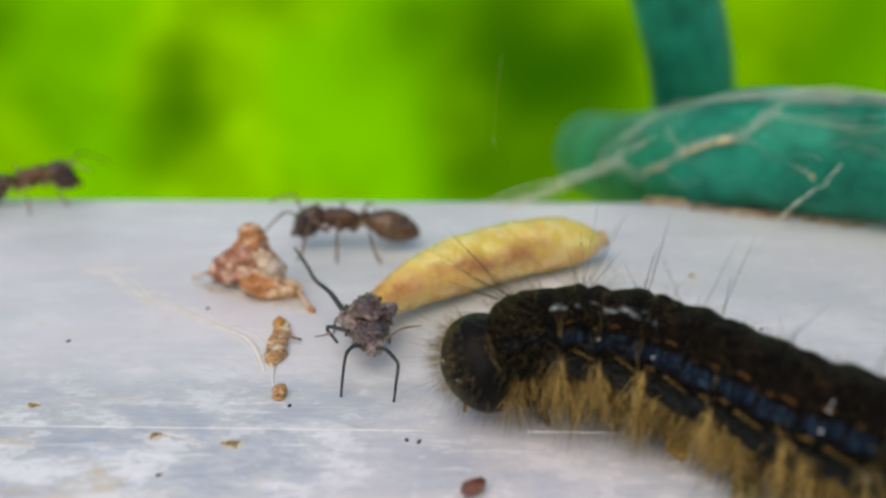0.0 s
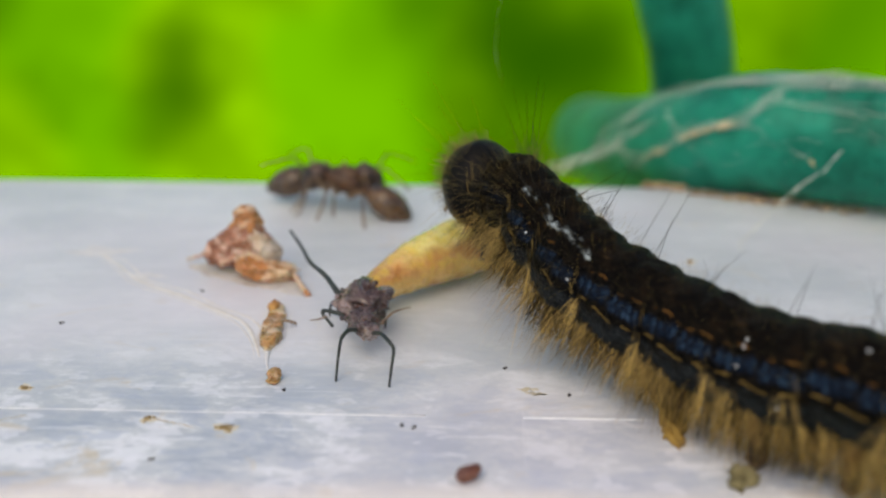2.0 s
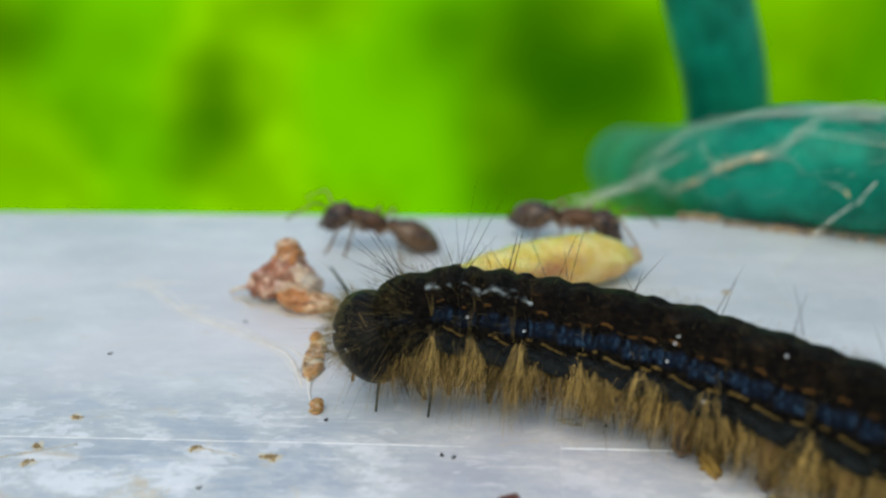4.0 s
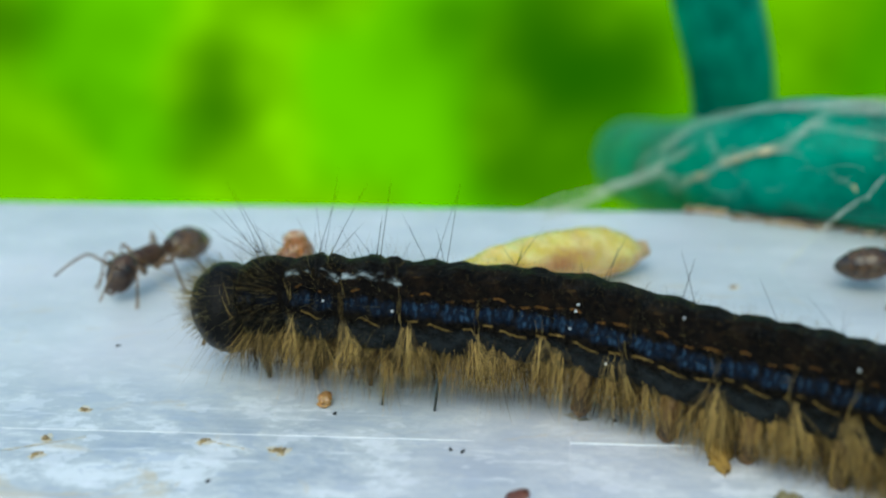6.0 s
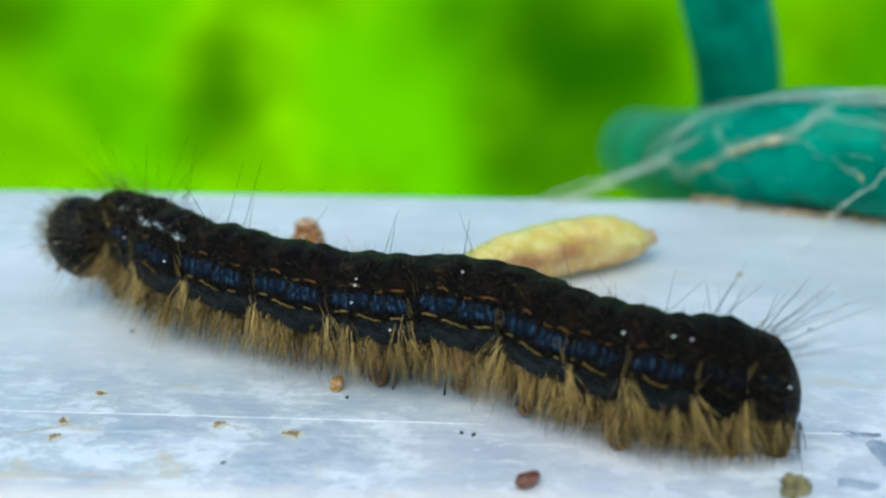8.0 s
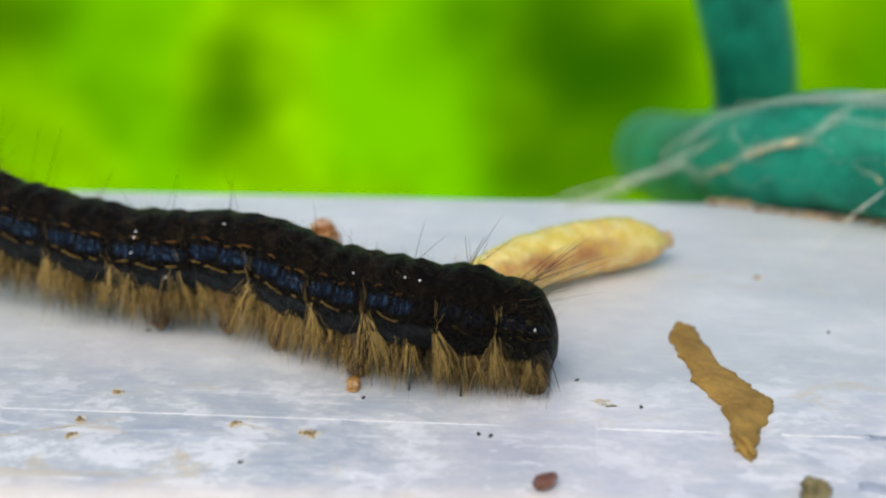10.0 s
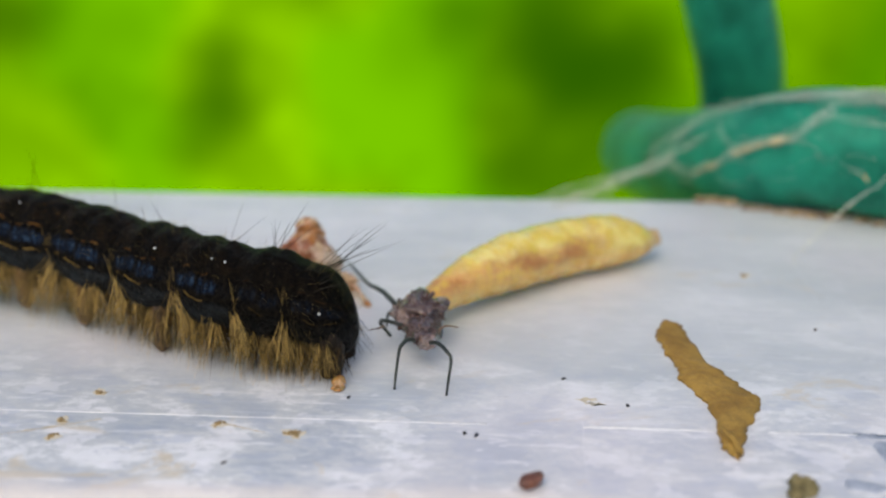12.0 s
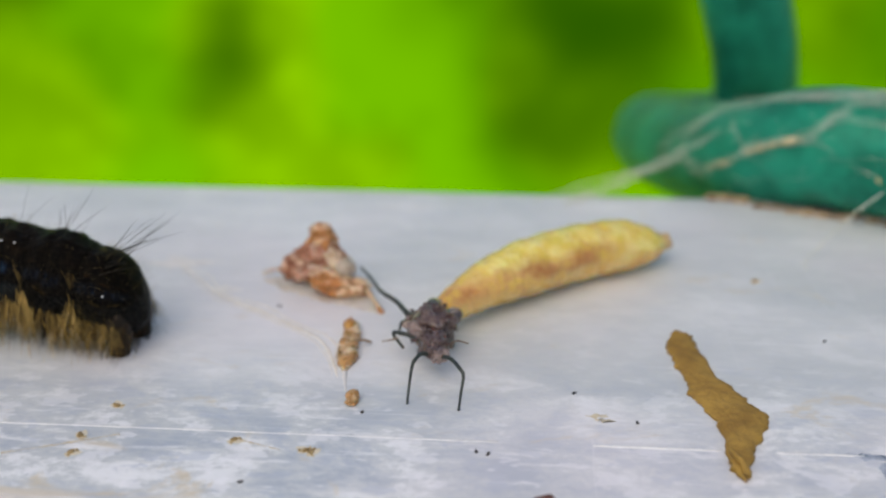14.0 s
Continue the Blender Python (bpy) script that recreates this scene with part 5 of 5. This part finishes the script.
def ant(label):
    shell = surface("ant_brown", (0.022, 0.012, 0.005), (0.17, 0.085, 0.030), 0.16, 0.9, 0.03, 0.0, 0.6, spec=0.4)
    chest = surface("ant_chest", (0.026, 0.012, 0.006), (0.15, 0.066, 0.026), 0.36, 0.4, 0.3, 0.0, 0.15, spec=0.3)
    dark = surface("ant_head", (0.020, 0.010, 0.007), (0.085, 0.040, 0.020), 0.30, 0.5, 0.2, 0.0, 0.25, spec=0.35)
    limb_m = surface("ant_limb", (0.08, 0.042, 0.020), (0.30, 0.18, 0.09), 0.45, 0.3, 0.2)
    root = thing("ant", label, "ant", group="ants on the rail")
    head = part("head", blob((0.95, 0.70, 0.66), (2.02, 0, -0.08), 0.05, 1.5, 1, 4, Matrix.Rotation(radians(48), 3, "Y")), dark, root, "dark brown head")
    for y in (-1, 1):
        part("eye", blob((0.17, 0.09, 0.2), (2.12, y * 0.58, 0.28), 0, 1, 1, 2), surface("ant_eye", (0.005, 0.005, 0.005), (0.02, 0.02, 0.02), 0.15, 0.3, 0.1) if "ant_eye" not in bpy.data.materials else bpy.data.materials["ant_eye"], head)
        v, f = tube(spline([(2.55, y * 0.12, -0.4), (2.85, y * 0.2, -0.65), (2.78, y * 0.02, -0.85)], 6), lambda w: 0.13 * (1 - 0.6 * w), 6)
        link("mandible", v, f, chest, head)
    part("thorax", blob((1.0, 0.46, 0.52), (0.35, 0, 0.08), 0.10, 2, 2, 4, Matrix.Rotation(radians(-8), 3, "Y")), chest, root, "reddish brown thorax")
    part("shoulder", blob((0.5, 0.46, 0.46), (0.95, 0, 0.18), 0.05, 2, 3, 3), chest, root)
    part("neck", blob((0.34, 0.2, 0.2), (1.42, 0, 0.1), 0, 1, 1, 2), chest, root)
    part("waist", blob((0.3, 0.24, 0.42), (-0.85, 0, 0.05), 0.05, 1, 1, 3), chest, root)
    bm = blob((1.35, 0.82, 0.78), (-2.15, 0, 0.12), 0.02, 1, 4, 4)
    for v in bm.verts:
        w = (v.co.x + 2.15) / 1.35
        k = 1 - 0.22 * max(0, -w) - 0.03 * math.cos(w * 9)
        v.co.y *= k
        v.co.z = 0.12 + (v.co.z - 0.12) * k
    gaster_tilt = Matrix.Translation((-0.9, 0, 0)) @ Matrix.Rotation(radians(-17), 4, 'Y') @ Matrix.Translation((0.9, 0, -0.05))
    bmesh.ops.transform(bm, matrix=gaster_tilt, verts=bm.verts)
    gaster = part("gaster", bm, shell, root, "glossy banded brown gaster")
    for k in range(3):
        w = 0.45 - 0.45 * k
        pts = [Vector((-2.15 + 1.35 * w, 0.83 * (1 - w * w) ** 0.5 * math.cos(a) * (1 - 0.22 * max(0, -w)), 0.12 + 0.79 * (1 - w * w) ** 0.5 * math.sin(a) * (1 - 0.22 * max(0, -w)))) for a in [2 * math.pi * j / 30 for j in range(31)]]
        v, f = tube([gaster_tilt @ p for p in pts], 0.035, 5)
        link("band", v, f, chest, gaster)
    limbs = []
    for y in (-1, 1):
        for k, (x, fx, fy) in enumerate(((0.95, 1.25, 1.25), (0.45, 0.05, 1.6), (0.0, -1.35, 1.5))):
            pts = spline([(0, 0, 0), (fx * 0.18, y * 0.30, -0.1), (fx * 0.55, y * fy * 0.62, 0.62), (fx * 0.72, y * fy * 0.78, 0.45), (fx, y * fy, -0.75), (fx * 1.22, y * (fy + 0.22), -1.2)], 18)
            v, f = tube(pts, lambda w: 0.115 - 0.085 * w + 0.025 * math.sin(w * 9), 7)
            leg = link("leg", v, f, limb_m, root, "thin brown jointed leg")
            leg.location = Vector((x, y * 0.3, -0.2)) * MM
            limbs.append((leg, x, y, (k + (0 if y < 0 else 1)) % 2))
        pts = spline([(0, 0, 0), (0.5, y * 0.35, 0.45), (0.85, y * 0.62, 0.6), (1.5, y * 0.85, 0.25), (2.2, y * 1.0, -0.25)], 16)
        v, f = tube(pts, lambda w: 0.065 - 0.02 * w, 6)
        feeler = link("antenna", v, f, limb_m, root, "elbowed brown antenna")
        feeler.location = Vector((2.3, y * 0.28, 0.25)) * MM
        limbs.append((feeler, 2.3, y, 2))
    for ob in root.children_recursive:
        ob.data.transform(Matrix.Scale(ANT_SIZE, 4))
        ob.location *= ANT_SIZE
    return root, [(ob, x * ANT_SIZE, y, k) for ob, x, y, k in limbs]


def glide(rows, t):
    """Smooth place, heading and pitch of a row list (t, x, y, heading, pitch) at t."""
    k = max(0, min(len(rows) - 2, sum(1 for r in rows if r[0] <= t) - 1))
    a, b = rows[k], rows[k + 1]
    w = (t - a[0]) / (b[0] - a[0])
    return [p + (q - p) * w for p, q in zip(a[1:], b[1:])]


def run(root, limbs, rows):
    walk(root, [(t, mm(x, y, 1.55, 0, pitch, a)) for t, x, y, a, pitch in rows])
    times, gone = [0.15 * k for k in range(54)] + [10.0, 14.0], [0.0]
    for s, t in zip(times, times[1:]):
        p, q = glide(rows, s), glide(rows, t)
        gone.append(gone[-1] + math.hypot(q[0] - p[0], q[1] - p[1]))
    for ob, x, y, set_ in limbs:
        keys = []
        for t, d in zip(times, gone):
            if set_ == 2:
                keys.append((t, mm(x, y * 0.28 * ANT_SIZE, 0.25 * ANT_SIZE, 0, 9 * math.sin(5.1 * t + y), 14 * math.sin(3.3 * t + 2 * y))))
            else:
                swing = math.sin(2 * math.pi * d / 3.6 + math.pi * set_)
                keys.append((t, mm(x, y * 0.3 * ANT_SIZE, -0.2 * ANT_SIZE, 0, 0, y * 17 * swing + 3 * math.sin(2.7 * t + x))))
        walk(ob, keys)


ANT_ONE = [
    (0, -7.81, 14.51, 180, 0),
    (0.5, -7.48, 15.75, 172, -12),
    (1, -8.19, 15.62, 198, -12),
    (1.5, -8.18, 15.72, 203, -12),
    (2, -7.85, 17.09, 165, -12),
    (2.5, -8, 15.78, 195, -12),
    (2.7, -8.03, 17.04, 188, -12),
    (4.8, -9.99, 16.07, 165, -10),
    (5, -11.09, 16.5, 152, -10),
    (5.5, -16.94, 14.77, 215, 8),
    (6, -19.22, 10.28, 240, 4),
    (6.5, -23.42, 5.36, 225, 4),
    (7, -23.98, 1.55, 232, 4),
    (7.5, -25.07, -1.05, 228, 4),
    (8, -27.71, -3.05, 220, 4),
    (9, -31.07, -5, 215, 4),
    (14, -32.85, -5.43, 210, 4),
]
ANT_TWO = [
    (0, -27.51, 21.07, 4, -8),
    (0.5, -15.5, 21.07, 4, -8),
    (1, -10.1, 19.8, 2, 0),
    (1.5, -8.75, 18.62, 2, 0),
    (2, -9.14, 18.66, 0, 0),
    (2.5, -4.21, 19.34, -4, 0),
    (2.7, -3.19, 20.66, -6, 0),
    (4.8, 5.4, 16.2, -28, 4),
    (5, 6.45, 16.42, -16, 4),
    (5.5, 12.41, 11.76, -14, 4),
    (6, 17.79, 10.56, -12, 4),
    (6.5, 22.76, 7.78, -10, 4),
    (7, 26.75, 7.54, -8, 2),
    (14, 33.24, 8.63, -8, 2),
]

ground_and_distance()
rail()
hose()
larva()
drift = None
aphid_root, aphid_feeler, aphid_leg = aphid()
debris()
worm, worm_parts = caterpillar()
ant_one, limbs_one = ant("dark brown ant walking over the rail beside the husk")
ant_two, limbs_two = ant("dark brown ant hurrying along the back edge of the rail")


def motions():
    crawl(worm, worm_parts)
    run(ant_one, limbs_one, ANT_ONE)
    run(ant_two, limbs_two, ANT_TWO)
    walk(drift, [(0, mm(-2.3, 0, 0.4)), (0.5, mm(-1.3, 0, 0.6)), (1.0, mm(0.6, 0, 1.5)), (1.5, mm(-0.8, 0, 2.5)), (2.0, mm(-2.2, 0, 4.0)), (2.7, mm(-3.0, 0, 6.5)), (4.0, mm(-8, 0, 13)), (5.0, mm(-20, 0, 13)), (6.0, mm(-34, 0, 10)), (8.0, mm(-42, 0, -2.58)), (14.0, mm(-42, 0, -2.58))])
    # the passing caterpillar nudges the aphid and presses its hind leg down
    walk(aphid_root, [(0, mm(0, 0, 0)), (3.0, mm(0, 0, 0)), (5.0, mm(-0.08, 0, 0)), (11.3, mm(-0.17, 0, 0)), (14, mm(-0.17, 0, 0))])
    walk(aphid_leg, [(0, mm(-6.9, 3.4, 1.5)), (3.5, mm(-6.9, 3.4, 1.5)), (5.0, mm(-6.9, 3.4, 1.5, -9, 0, 0)), (14, mm(-6.9, 3.4, 1.5, -10, 0, 0))])
    rest = Vector((-4.95, 1.2, 1.3))
    walk(aphid_feeler, [(t, mm(*rest, max(0, -a) * 0.3, max(0, -a) * -0.12, a)) for t, a in ((0, 0), (1.0, 18), (2.0, 10), (2.7, -6), (5, 0), (9, -80), (11.3, -120), (12.5, -122), (14, -124))])


motions()
